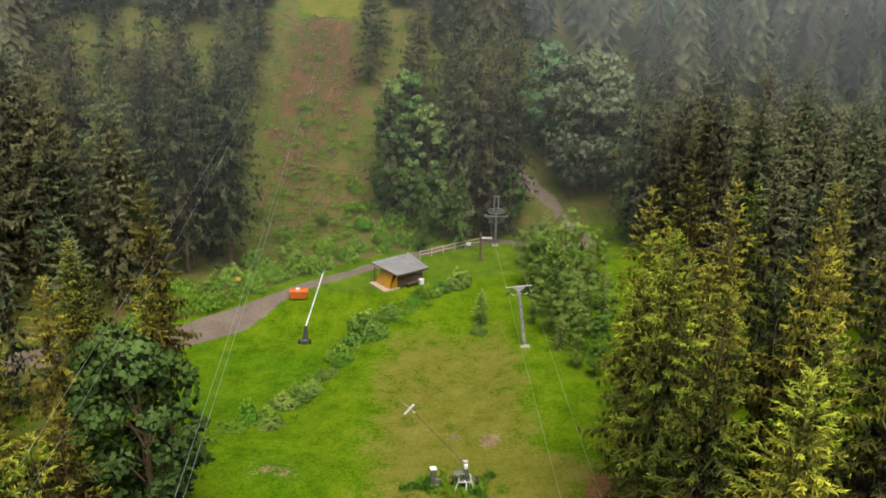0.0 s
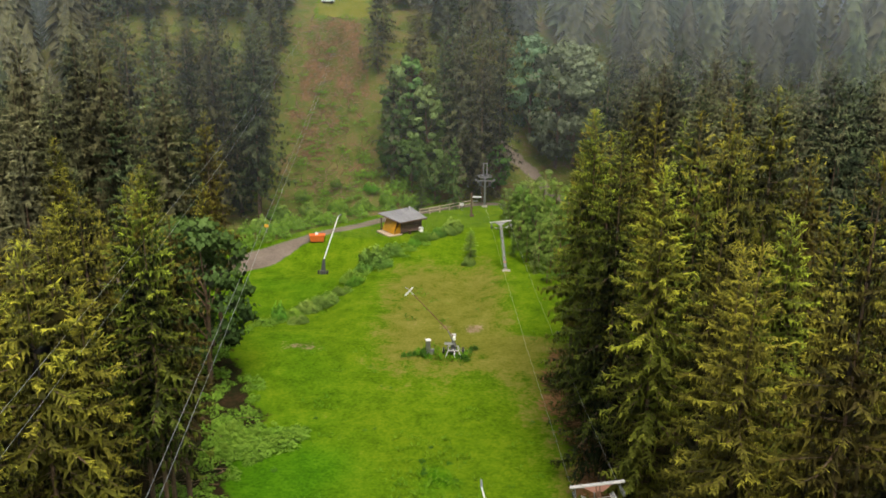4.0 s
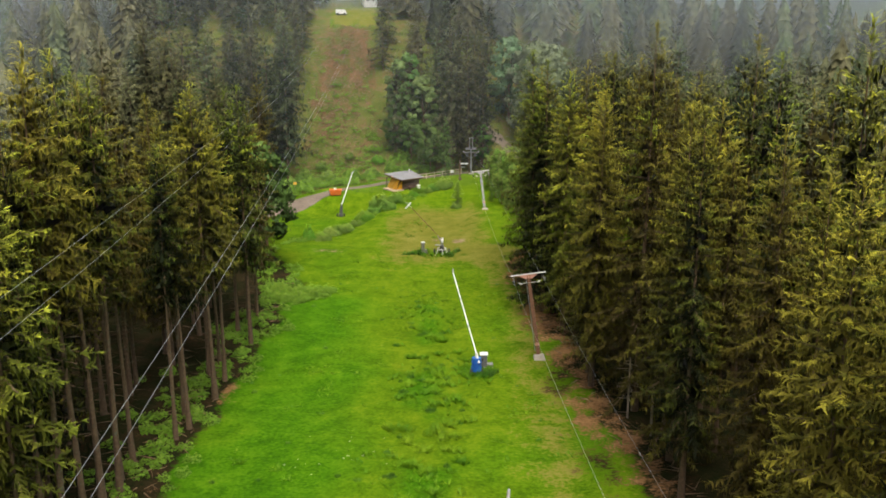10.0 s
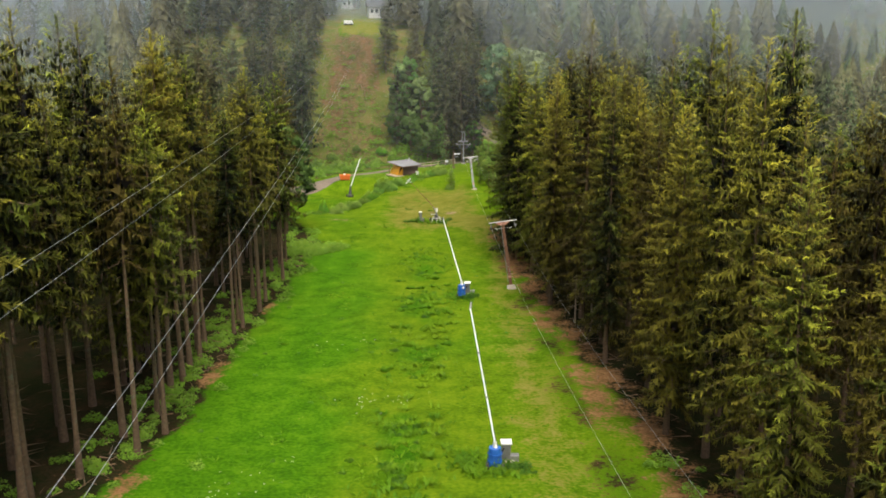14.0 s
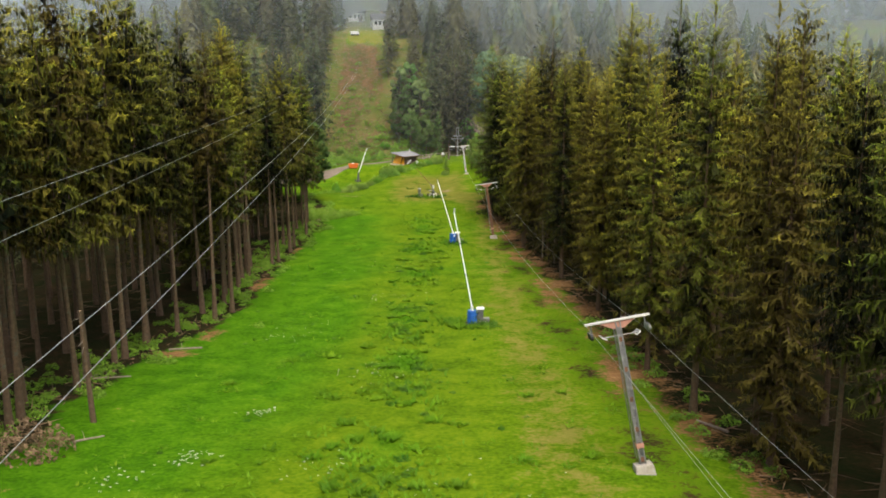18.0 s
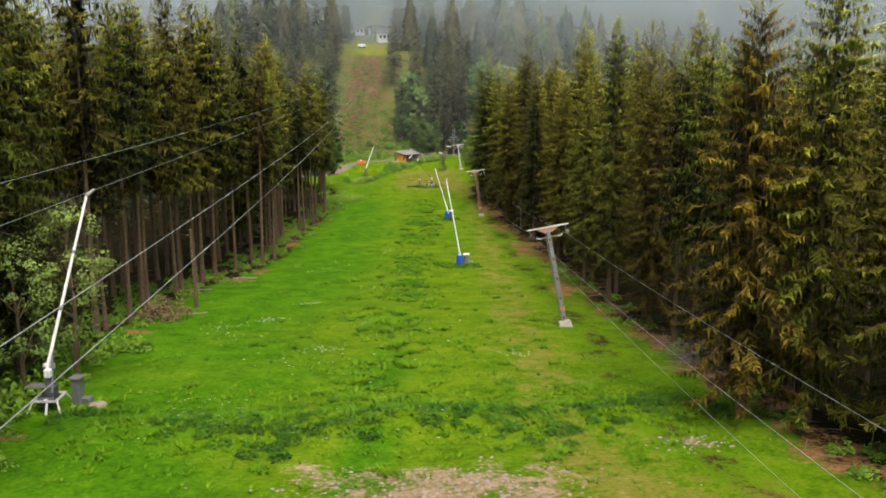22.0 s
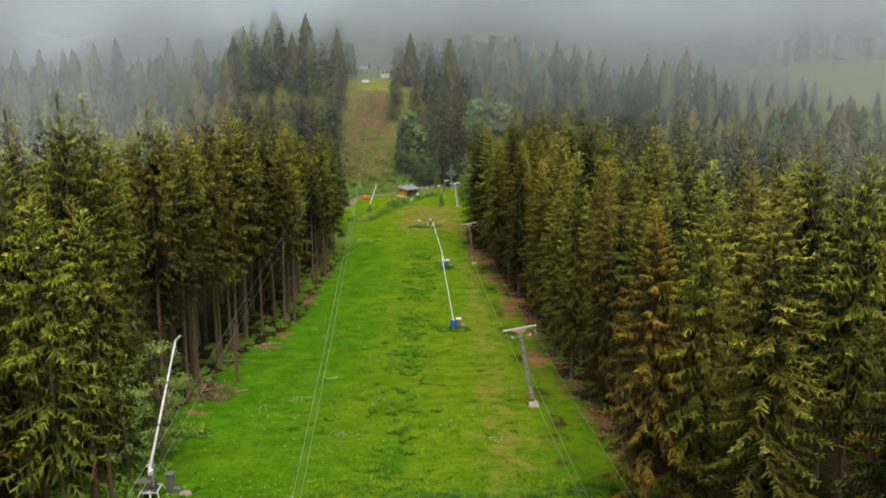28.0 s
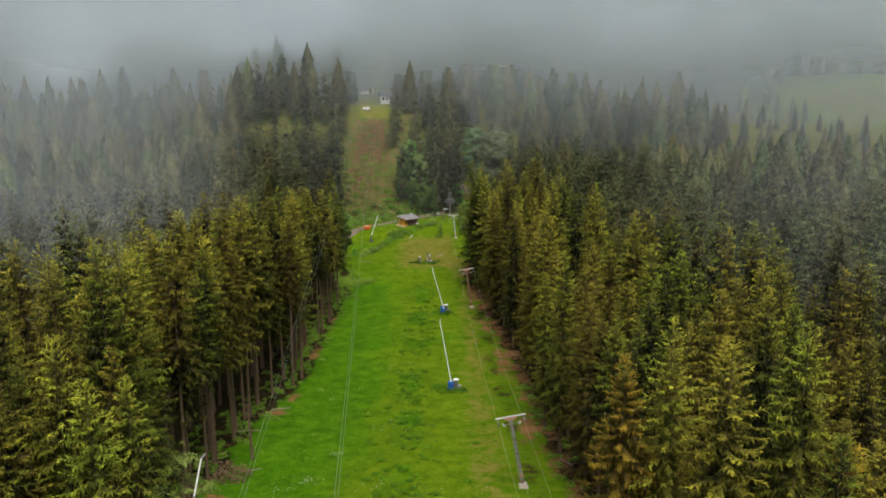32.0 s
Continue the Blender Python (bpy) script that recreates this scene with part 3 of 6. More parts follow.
def spruce_meshes(seed, height, bare, spread, whorls, per, stations, tag, droop=0.35, material=None, cone=2.0):
    """Trunk and crown of a Norway spruce: arching boughs with side sprays, curtains of hanging twigs and upturned young tips."""
    rng = np.random.default_rng(seed)
    fine = stations >= 8
    seg, rings = (8, 9) if fine else (5, 4)
    tv, tf = [], []
    lean = rng.normal(0, 0.012, 2)
    for k in range(rings):
        h = height * 0.97 * k / (rings - 1)
        r = (0.0068 * height + 0.025) * (1 - 0.93 * k / (rings - 1)) + (0.09 if k == 0 else 0)
        for s in range(seg):
            a = 2 * math.pi * s / seg
            tv.append((lean[0] * h + r * math.cos(a), lean[1] * h + r * math.sin(a), h - (0.5 if k == 0 else 0)))
        if k:
            for s in range(seg):
                tf.append(((k - 1) * seg + s, (k - 1) * seg + (s + 1) % seg, k * seg + (s + 1) % seg, k * seg + s))
    # dead stubs below the crown
    if fine:
        for _ in range(34):
            h, a, ln = rng.uniform(0.08, bare + 0.12) * height, rng.uniform(0, 6.28), rng.uniform(0.4, 1.6)
            c, s_ = math.cos(a), math.sin(a)
            base = len(tv)
            tv += [(0.1 * c, 0.1 * s_, h - 0.03), (0.1 * c, 0.1 * s_, h + 0.03), (0.1 * c - 0.03 * s_, 0.1 * s_ + 0.03 * c, h), (ln * c, ln * s_, h - 0.2 * ln + rng.uniform(0, 0.3))]
            tf += [(base, base + 1, base + 3), (base + 1, base + 2, base + 3), (base + 2, base, base + 3)]
    tris, shoot_shade, ups = [], [], []

    def add(base, d, ln, wd, s0, s1, up):
        """Flat sprigs from many points along many directions, narrowing to their tips."""
        side = np.stack([-d[:, 1], d[:, 0], rng.uniform(-0.35, 0.35, len(d))], 1)
        side *= (wd / (np.linalg.norm(side[:, :2], axis=1) + 1e-3))[:, None]
        tris.append(np.stack([base - side, base + side, base + d * ln[:, None]], 1))
        shoot_shade.append(np.stack([s0, s0, s1], 1))
        ups.append(np.full((len(d), 3), up))

    crown_h = height * (1 - bare)
    lop = rng.uniform(0.78, 1.18, 9)
    for w in range(whorls):
        for b in range(per):
            p = min(((w + rng.uniform(0.05, 0.95)) / whorls) ** 1.30, 1.0)
            if rng.random() < 0.06 + 0.10 * p:
                continue
            h = height * 0.985 - crown_h * p
            a = 2 * math.pi * (b + rng.uniform(-0.35, 0.35)) / per + w * 1.9
            ln = spread * (1 - math.exp(-cone * p)) / (1 - math.exp(-cone)) * rng.uniform(0.66, 1.14) * lop[int((a % 6.283) / 6.284 * 8)] + 0.22
            ln *= 1 - 0.35 * max(0.0, (p - 0.85) / 0.15)
            up = 0.80 * (1 - p) ** 2.6 - 0.10 * p + rng.normal(0, 0.07)
            dr = droop * rng.uniform(0.8, 1.5) * (0.30 + 1.0 * p)
            n = max(2, int(round(stations * min(1.0, 0.22 + 0.85 * ln / spread))))
            t = (np.arange(n) + rng.uniform(0.35, 0.95, n)) / n
            aa = a + rng.uniform(-0.25, 0.25) * t
            c, s_ = np.cos(aa), np.sin(aa)
            z = h + ln * (up * t - dr * t * t + 0.6 * dr * t ** 4)
            P = np.stack([lean[0] * h + c * ln * t, lean[1] * h + s_ * ln * t, z], 1)
            gap = min(ln / n, 0.85)
            # random vigour per bough; darker lower crown is shade painted by depth p
            vig_shade = rng.uniform(0.55, 1.0) * (0.42 + 1.2 * (1 - p) ** 1.2)
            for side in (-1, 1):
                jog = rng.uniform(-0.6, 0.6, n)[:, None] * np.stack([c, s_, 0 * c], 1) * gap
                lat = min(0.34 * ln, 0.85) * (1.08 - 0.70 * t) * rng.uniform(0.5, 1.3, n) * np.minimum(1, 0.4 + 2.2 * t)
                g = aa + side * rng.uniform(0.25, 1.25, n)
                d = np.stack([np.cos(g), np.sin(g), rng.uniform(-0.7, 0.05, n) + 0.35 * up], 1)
                add(P + jog, d, lat, np.full(n, 0.30 * gap), 0.06 + 0.30 * t * vig_shade, vig_shade * (0.22 + 0.50 * t), 0.75)
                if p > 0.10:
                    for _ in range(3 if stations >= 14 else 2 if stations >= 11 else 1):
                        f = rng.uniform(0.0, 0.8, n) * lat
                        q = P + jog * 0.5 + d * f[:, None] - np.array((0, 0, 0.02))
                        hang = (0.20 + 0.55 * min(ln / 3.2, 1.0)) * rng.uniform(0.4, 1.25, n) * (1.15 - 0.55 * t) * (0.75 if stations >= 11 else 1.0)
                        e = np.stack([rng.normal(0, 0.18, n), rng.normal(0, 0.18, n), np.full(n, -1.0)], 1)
                        add(q, e, hang, np.full(n, (0.16 if stations >= 11 else 0.29) * gap), 0.06 + 0.20 * t * vig_shade, 0.12 + 0.36 * t * vig_shade, 0.10)
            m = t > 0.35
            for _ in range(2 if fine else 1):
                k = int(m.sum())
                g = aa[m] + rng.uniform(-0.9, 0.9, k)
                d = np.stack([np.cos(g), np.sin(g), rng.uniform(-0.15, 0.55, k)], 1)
                add(P[m] + np.array((0, 0, 0.03)), d, (0.30 + 0.10 * gap) * rng.uniform(0.7, 1.3, k) * (1.0 if fine else 1.5), np.full(k, 0.22 * gap), 0.35 * t[m] * vig_shade, np.minimum(1.0, vig_shade * (0.35 + 0.65 * t[m]) * rng.uniform(0.8, 1.3, k)), 0.95)
            if fine and p > 0.3:
                i = n // 2
                base = len(tv)
                tv += [(lean[0] * h, lean[1] * h, h + 0.03), (lean[0] * h, lean[1] * h, h - 0.04), tuple(P[i]), tuple(P[min(i + n // 4 + 1, n - 1)])]
                tf += [(base, base + 1, base + 2), (base, base + 2, base + 3)]
    # filler twigs close to the trunk, inner crown shade in their near-black tone
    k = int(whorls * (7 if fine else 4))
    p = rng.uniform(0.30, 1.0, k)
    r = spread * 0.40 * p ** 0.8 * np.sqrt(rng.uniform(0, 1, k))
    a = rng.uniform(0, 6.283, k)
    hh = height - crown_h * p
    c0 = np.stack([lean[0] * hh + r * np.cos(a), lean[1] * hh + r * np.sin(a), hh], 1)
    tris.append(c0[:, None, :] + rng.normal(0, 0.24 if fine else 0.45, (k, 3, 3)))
    shoot_shade.append(np.full((k, 3), 0.02))
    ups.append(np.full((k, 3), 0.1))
    # leader
    k = 9
    a = np.arange(k) * 2.4
    zz = height * (0.945 + 0.0042 * np.arange(k))
    add(np.stack([np.full(k, lean[0] * height), np.full(k, lean[1] * height), zz], 1), np.stack([0.35 * np.cos(a), 0.35 * np.sin(a), np.full(k, 0.75)], 1), np.full(k, 0.48), np.full(k, 0.07), np.full(k, 0.3), np.full(k, 0.85), 0.9)
    trunk = mesh_from("trunk_" + tag, tv, tf, M_BARK, True)
    V = np.concatenate(tris).reshape(-1, 3)
    V4 = crown_points(V, np.concatenate(shoot_shade).ravel(), lean, np.concatenate(ups).ravel())
    F = np.arange(len(V)).reshape(-1, 3)
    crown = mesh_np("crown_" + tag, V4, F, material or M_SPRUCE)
    RAW[crown.name] = (V4, F)
    RAW[trunk.name] = (np.array(tv), np.array([t for f in tf for t in ([f] if len(f) == 3 else [(f[0], f[1], f[2]), (f[0], f[2], f[3])])]))
    return trunk, crown


def far_spruce(seed, height, spread, layers, points, tag):
    """A distant spruce: overlapping ragged skirts of boughs round a thin trunk."""
    rng = np.random.default_rng(seed)
    tv = [(0.2 * math.cos(k * 2.1), 0.2 * math.sin(k * 2.1), -0.5) for k in range(3)] + [(0, 0, height * 0.9)]
    tf = [(0, 1, 3), (1, 2, 3), (2, 0, 3)]
    V, shoot_shade, ups = [], [], []
    for w in range(layers):
        p = (w + 1.0) / layers
        r = spread * (1 - math.exp(-2.0 * p)) / 0.865
        z = height * (1.0 - 0.92 * p ** 1.05)
        apex = (rng.normal(0, 0.12), rng.normal(0, 0.12), z + r * 0.62 + height * 1.1 / layers)
        turn = rng.uniform(0, 6.28)
        rim = []
        for b in range(points):
            a = 6.283 * (b + rng.uniform(-0.3, 0.3)) / points + turn
            q = r * (rng.uniform(0.8, 1.15) if b % 2 else rng.uniform(0.55, 0.85))
            rim.append((q * math.cos(a), q * math.sin(a), z - (0.10 * r if b % 2 else -0.25 * r) + rng.uniform(-0.4, 0.4)))
        for b in range(points):
            V += [apex, rim[b], rim[(b + 1) % points]]
            # rim lighter than the apex, so shade inside each skirt lies in the tone
            y = [rng.uniform(0.12, 0.38) if k % 2 else rng.uniform(0.05, 0.22) for k in (b, (b + 1) % points)]
            shoot_shade += [0.06, *y]
            ups += [0.75, 0.35, 0.35]
    F = np.arange(len(V)).reshape(-1, 3)
    return (np.array(tv), np.array(tf)), (crown_points(V, shoot_shade, (0, 0), np.array(ups)), F)


def plant(kind, x, y, s, rz, label, group, sz=None, sink=0.0):
    name, trunk, crown = kind
    ob = new(name)
    ob.empty_display_size = 0.5
    ob.matrix_world = Matrix.LocRotScale((x, y, gz(x, y) - 0.05 - sink), Euler((0, 0, rz)), (s, s, sz or s))
    for nm, me in (("trunk", trunk), ("crown", crown)):
        p = new(nm, me)
        p.parent = ob
    return tagged(ob, label, "tree", group)


HI = [("spruce", *spruce_meshes(10 + k, 24.0, b, sp, 25, 6, 10, "edge", d, None, 2.0)) for k, (b, sp, d) in enumerate(((0.32, 2.9, 0.36), (0.38, 2.6, 0.42), (0.28, 3.1, 0.38)))]
TALL = [("spruce", *spruce_meshes(20 + k, 24.0, b, sp, 20, 6, 9, "tall", d, None, 1.9)) for k, (b, sp, d) in enumerate(((0.46, 2.7, 0.36), (0.52, 2.4, 0.40), (0.42, 2.9, 0.38)))]
FULL = [("spruce", *spruce_meshes(30 + k, 24.0, b, sp, 34, 6, 11, "full", d, None, 2.2)) for k, (b, sp, d) in enumerate(((0.12, 3.0, 0.36), (0.06, 3.4, 0.42), (0.16, 2.7, 0.38)))]
MID = [("spruce", *spruce_meshes(50 + k, 24.0, b, sp, 23, 6, 8, "mid", d, None, 2.1)) for k, (b, sp, d) in enumerate(((0.36, 2.9, 0.36), (0.32, 3.1, 0.40), (0.14, 3.2, 0.36)))]
LOW = [("spruce", *spruce_meshes(70 + k, 24.0, b, sp, 16, 5, 5, "low", d, None, 2.1)) for k, (b, sp, d) in enumerate(((0.34, 3.4, 0.34), (0.38, 3.2, 0.36), (0.40, 3.0, 0.36)))]
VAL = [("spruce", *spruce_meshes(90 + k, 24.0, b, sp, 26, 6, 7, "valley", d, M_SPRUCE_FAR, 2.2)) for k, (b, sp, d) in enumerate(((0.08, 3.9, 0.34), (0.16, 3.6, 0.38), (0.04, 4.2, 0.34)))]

rng = np.random.default_rng(7)


DEEP = {-1: [], 1: []}


def side_forest(side):
    edge = edge_left if side < 0 else edge_right
    label_edge = "tall spruce with a bare lower trunk at the meadow's edge" if side < 0 else "tall olive-green spruce with drooping boughs beside the lift line"
    y_hi = 64 if side < 0 else 67
    rows = [0.6, 5.8, 11.4, 17.2, 23.2, 29.4, 35.6, 42, 48.6, 56, 64]
    for k, off in enumerate(rows):
        step = (2.7 if side < 0 else 4.4) if k == 0 else 3.3 if k == 1 and side < 0 else 4.8 if k <= 2 else 6.5
        y = -108.0 + (k % 2) * 1.6
        while y < y_hi:
            yy = y + rng.uniform(-1.1, 1.1)
            y += step * rng.uniform(0.8, 1.25)
            x = float(edge(yy)) + side * (off + rng.uniform(-1.3, 1.3))
            if side > 0 and k < 2 and -97 < yy < -84.5 and x < 28:
                continue
            if side < 0 and (k == 0 and (33 < yy < 55 or yy < -79) or k == 1 and 38 < yy < 50 or math.hypot(x + 17.6, yy - 49) < 4.0):
                continue
            # the plantation is a belt, narrower towards the valley
            if abs(x - float(edge(yy))) > np.interp(yy, [-110, -60, -40, -11, 33, 60], [60, 46, 34, 29, 18, 16] if side > 0 else [60, 40, 30, 24, 16, 13]):
                continue
            # nothing stands where the view never reaches
            if abs(x - 4) > 16 + 0.50 * (yy + 141):
                continue
            s = max((1.03 - (0.0034 if side < 0 else 0.0014) * max(yy + 20, 0)) * rng.uniform(0.80, 1.10), 0.64)
            if side > 0:
                s *= 1 - 0.13 * float(smooth01((-16 - yy) / 26))
            rz, sz = rng.uniform(0, 6.28), rng.uniform(0.95, 1.06)
            if k == 0:
                if side < 0:
                    kind = (HI[rng.integers(3)] if rng.random() < 0.45 else FULL[rng.integers(3)]) if yy < -66 else TALL[rng.integers(3)] if yy < 25 else MID[rng.integers(2)]
                else:
                    kind = FULL[rng.integers(3)] if yy < 44 else MID[rng.integers(3)]
                    if -67 < yy < -60:
                        kind = HI[rng.integers(2)]
            elif k <= 2:
                kind = ((HI + FULL)[rng.integers(6)] if side < 0 and k == 1 and yy < -72 else TALL[rng.integers(3)] if side < 0 else HI[rng.integers(3)]) if yy < -12 or (k == 1 and side > 0 and yy < 36) else MID[rng.integers(3)]
            else:
                kind = MID[rng.integers(3)] if yy < -30 and k < 6 else LOW[rng.integers(3)]
                if kind in LOW:
                    s *= 0.95
                DEEP[side].append((kind, x, yy, gz(x, yy) - 0.1, s, s * sz, rz))
                continue
            plant(kind, x, yy, s, rz, label_edge, "spruces of the plantation west of the meadow" if side < 0 else "spruces of the plantation along the lift", sz=s * sz)
    wood = new("plantation")
    wood.empty_display_size = 0.5
    tagged(wood, "dense olive-green spruce plantation behind the meadow's edge", "forest", kind="stuff")
    for nm, pos in (("trunks", 1), ("crowns", 2)):
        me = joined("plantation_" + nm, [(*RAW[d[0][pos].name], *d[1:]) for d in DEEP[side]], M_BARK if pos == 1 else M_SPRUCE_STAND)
        p = new(nm, me)
        p.parent = wood


side_forest(-1)
side_forest(1)
# ---- valley: trees round the road and woods on the far hillside ----
def leafy_meshes(seed, height, width, clumps, leaves, tag, material, low=0.25, leaf=0.34, slim=False):
    """A broadleaf tree: tapered trunk, forked limbs, crown of leaf clumps with gaps."""
    rng = np.random.default_rng(seed)
    bm = bmesh.new()
    tr = 0.016 * height + 0.03
    add_rod(bm, (0, 0, -0.4), (0.02 * height, 0, height * 0.45), tr, tr * 0.6, 7)
    add_rod(bm, (0.02 * height, 0, height * 0.45), (0, 0.02 * height, height * 0.86), tr * 0.6, tr * 0.15, 6)
    for k in range(9 if not slim else 5):
        h = height * rng.uniform(low, 0.6)
        a = rng.uniform(0, 6.28)
        e = (math.cos(a) * width * 0.36, math.sin(a) * width * 0.36, h + height * rng.uniform(0.12, 0.3))
        add_rod(bm, (0.01 * height, 0, h), e, tr * 0.36, tr * 0.08, 5)
    me = bpy.data.meshes.new("trunk_" + tag)
    bm.to_mesh(me)
    bm.free()
    me.materials.append(M_BARK)
    V, F = [], []
    for k in range(clumps):
        q = rng.uniform(0, 1)
        h = height * (low + (1 - low) * q)
        prof = math.sqrt(max(0.05, 1 - (2 * q - 0.9) ** 2 / 1.25))
        a, r = rng.uniform(0, 6.28), width / 2 * prof * math.sqrt(rng.uniform(0.25, 1.0))
        cx, cy, cr = r * math.cos(a), r * math.sin(a), width * rng.uniform(0.07, 0.15)
        for _ in range(leaves):
            d = rng.normal(0, 1, 3)
            d /= np.linalg.norm(d) + 1e-6
            p = np.array((cx, cy, h)) + d * cr * rng.uniform(0.6, 1.1) * (1, 1, 0.75)
            u = rng.normal(0, 1, 3)
            u /= np.linalg.norm(u)
            w = np.cross(u, d)
            s = leaf * rng.uniform(0.6, 1.3)
            base = len(V)
            V += [tuple(p - u * s * 0.6), tuple(p + u * s * 0.7), tuple(p + w * s * 0.9 + d * s * 0.2), tuple(p - w * s * 0.4)]
            F += [(base, base + 1, base + 2), (base, base + 3, base + 1)]
    V = np.array(V)[np.array(F).ravel()]
    F = np.arange(len(V)).reshape(-1, 3)
    # leaf tone lightens with height, shade of the lower crown painted in
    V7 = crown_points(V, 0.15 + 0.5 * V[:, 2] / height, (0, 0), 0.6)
    crown = mesh_np("crown_" + tag, V7, F, material)
    RAW[crown.name] = (V7, F)
    return me, crown


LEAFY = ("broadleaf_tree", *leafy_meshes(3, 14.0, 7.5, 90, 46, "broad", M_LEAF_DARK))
M_BIRCH = foliage("pale_birch_leaves", (0.05, 0.09, 0.025), (0.15, 0.23, 0.065), (0.32, 0.42, 0.13), (0.2, 0.24, 0.08), 0.3, crown_shade=True)
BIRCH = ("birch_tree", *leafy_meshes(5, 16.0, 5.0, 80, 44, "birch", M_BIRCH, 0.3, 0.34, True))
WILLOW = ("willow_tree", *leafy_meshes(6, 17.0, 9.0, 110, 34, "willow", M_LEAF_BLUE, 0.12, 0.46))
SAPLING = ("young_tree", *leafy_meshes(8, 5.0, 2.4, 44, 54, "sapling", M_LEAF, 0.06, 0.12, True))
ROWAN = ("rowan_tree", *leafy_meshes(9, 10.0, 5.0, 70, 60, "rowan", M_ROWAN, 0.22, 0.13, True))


def shrub_mesh(seed, width, height, leaves, leaf, material, tag):
    rng = np.random.default_rng(seed)
    V, F = [], []
    for _ in range(leaves):
        a, r = rng.uniform(0, 6.28), math.sqrt(rng.uniform(0, 1))
        z = height * math.sqrt(max(0.0, 1 - r * r * 0.9)) * rng.uniform(0.25, 1.05) * (0.8 + 0.3 * math.sin(a * 3 + seed))
        p = np.array((r * width / 2 * math.cos(a), r * width / 2 * math.sin(a) * 0.8, z))
        u, w = rng.normal(0, 1, 3), rng.normal(0, 1, 3)
        u, w = u / np.linalg.norm(u), w / np.linalg.norm(w)
        s = leaf * rng.uniform(0.6, 1.4)
        base = len(V)
        V += [tuple(p - u * s), tuple(p + u * s), tuple(p + w * s * 1.2)]
        F.append((base, base + 1, base + 2))
    for k in range(5):
        a = k * 1.3 + seed
        base = len(V)
        e = (width * 0.3 * math.cos(a), width * 0.3 * math.sin(a), height * 0.7)
        V += [(-0.03, 0, -0.15), (0.03, 0.0, -0.15), e]
        F.append((base, base + 1, base + 2))
    V = np.array(V)
    # tone climbs from base to top, standing in for shade low in the bush
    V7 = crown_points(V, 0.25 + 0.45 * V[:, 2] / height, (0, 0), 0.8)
    me = mesh_np("shrub_" + tag, V7, np.array(F), material)
    RAW[me.name] = (V7, np.array(F))
    return me


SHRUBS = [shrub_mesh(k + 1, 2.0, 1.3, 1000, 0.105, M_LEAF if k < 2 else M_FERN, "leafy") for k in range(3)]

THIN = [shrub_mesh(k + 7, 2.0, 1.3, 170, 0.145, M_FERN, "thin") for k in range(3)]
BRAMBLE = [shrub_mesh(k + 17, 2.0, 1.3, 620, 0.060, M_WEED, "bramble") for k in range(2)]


def bush(x, y, w, h, label, k=0, group=""):
    ob = new("bush", SHRUBS[k])
    ob.matrix_world = Matrix.LocRotScale((x, y, gz(x, y) - 0.06), Euler((0, 0, x * 3.1 + y)), (w / 2.0, w / 2.0, h / 1.3))
    return tagged(ob, label, "bush", group)


L_VAL = "dark grey-green spruce at the foot of the misty hillside"
for x, y, h, k in ((3.8, 106, 25.0, 1), (6.8, 106, 23.5, 2), (5.3, 109.5, 24, 0), (9.2, 108.5, 22, 1), (1.4, 109.5, 21, 1), (-3.0, 109.5, 17, 2), (8.0, 113, 21, 0), (2.2, 114, 19, 2),
                   (-34.5, 84, 22, 0), (-30.6, 86.5, 21, 2), (-37.5, 87, 25, 1), (-21.8, 95.5, 26.5, 1), (-41.5, 84, 21.5, 0), (-45, 82.5, 22, 2), (-49.5, 84, 21.5, 0), (-53.5, 85, 25.5, 1), (-26, 93.5, 25, 0), (-24.8, 99, 25, 2), (-29.5, 95, 25, 1), (-33.5, 93, 25, 2), (-24.2, 104, 23, 0), (-41.5, 91, 25, 1), (-47, 90, 25, 2), (-37.5, 97, 26, 0), (-31, 101, 25, 1), (-27.5, 105, 23, 2), (-24.0, 110, 18, 1), (-22.8, 116, 15, 0), (-28.5, 90.0, 15, 2), (-22.6, 121.5, 14, 2),
                   (22.8, 103.5, 21.5, 0), (28.7, 106, 21.5, 1), (31.8, 91.5, 20, 2), (33, 107.5, 23, 0), (39, 99, 23, 1), (29.5, 100.8, 21.5, 2), (25.6, 109.5, 20, 1), (36, 94, 21, 0), (26.5, 97.5, 20, 2), (43, 95, 21, 2), (36.5, 103.5, 22, 1)):
    plant(VAL[k], x, y, h / 24.0 * 1.02, x * 2.7 + y, L_VAL, "valley spruces", sz=h / 24.0)
YOUNG = ("spruce", *spruce_meshes(45, 24.0, 0.01, 5.4, 22, 7, 8, "young", 0.25, M_SPRUCE_YOUNG, 1.2))
plant(YOUNG, -1.5, 101.8, 5.4 / 24 * 1.1, 1.0, "small bushy young spruce beside the valley road", "", sz=5.6 / 24)
plant(YOUNG, 2.8, 103.2, 10.0 / 24, 2.0, "half-grown spruce beside the valley road", "", sz=9.8 / 24)
plant(YOUNG, 4.5, 82.9, 3.7 / 24 * 1.5, 2.0, "knee-wide little spruce growing alone on the meadow", "", sz=3.7 / 24)
GOLD = ("spruce", *spruce_meshes(41, 20.0, 0.10, 3.5, 32, 7, 15, "gold", 0.36, M_SPRUCE_GOLD, 1.9))
plant(GOLD, 18.2, -80.0, 1.0, 0.6, "golden-yellow spruce at the edge of the plantation", "")
plant(GOLD, 30.0, -89.0, 0.84, 2.6, "golden-yellow spruce at the edge of the plantation", "")
plant(GOLD, -19.5, -97.5, 0.88, 2.6, "golden-yellow spruce at the edge of the plantation", "")
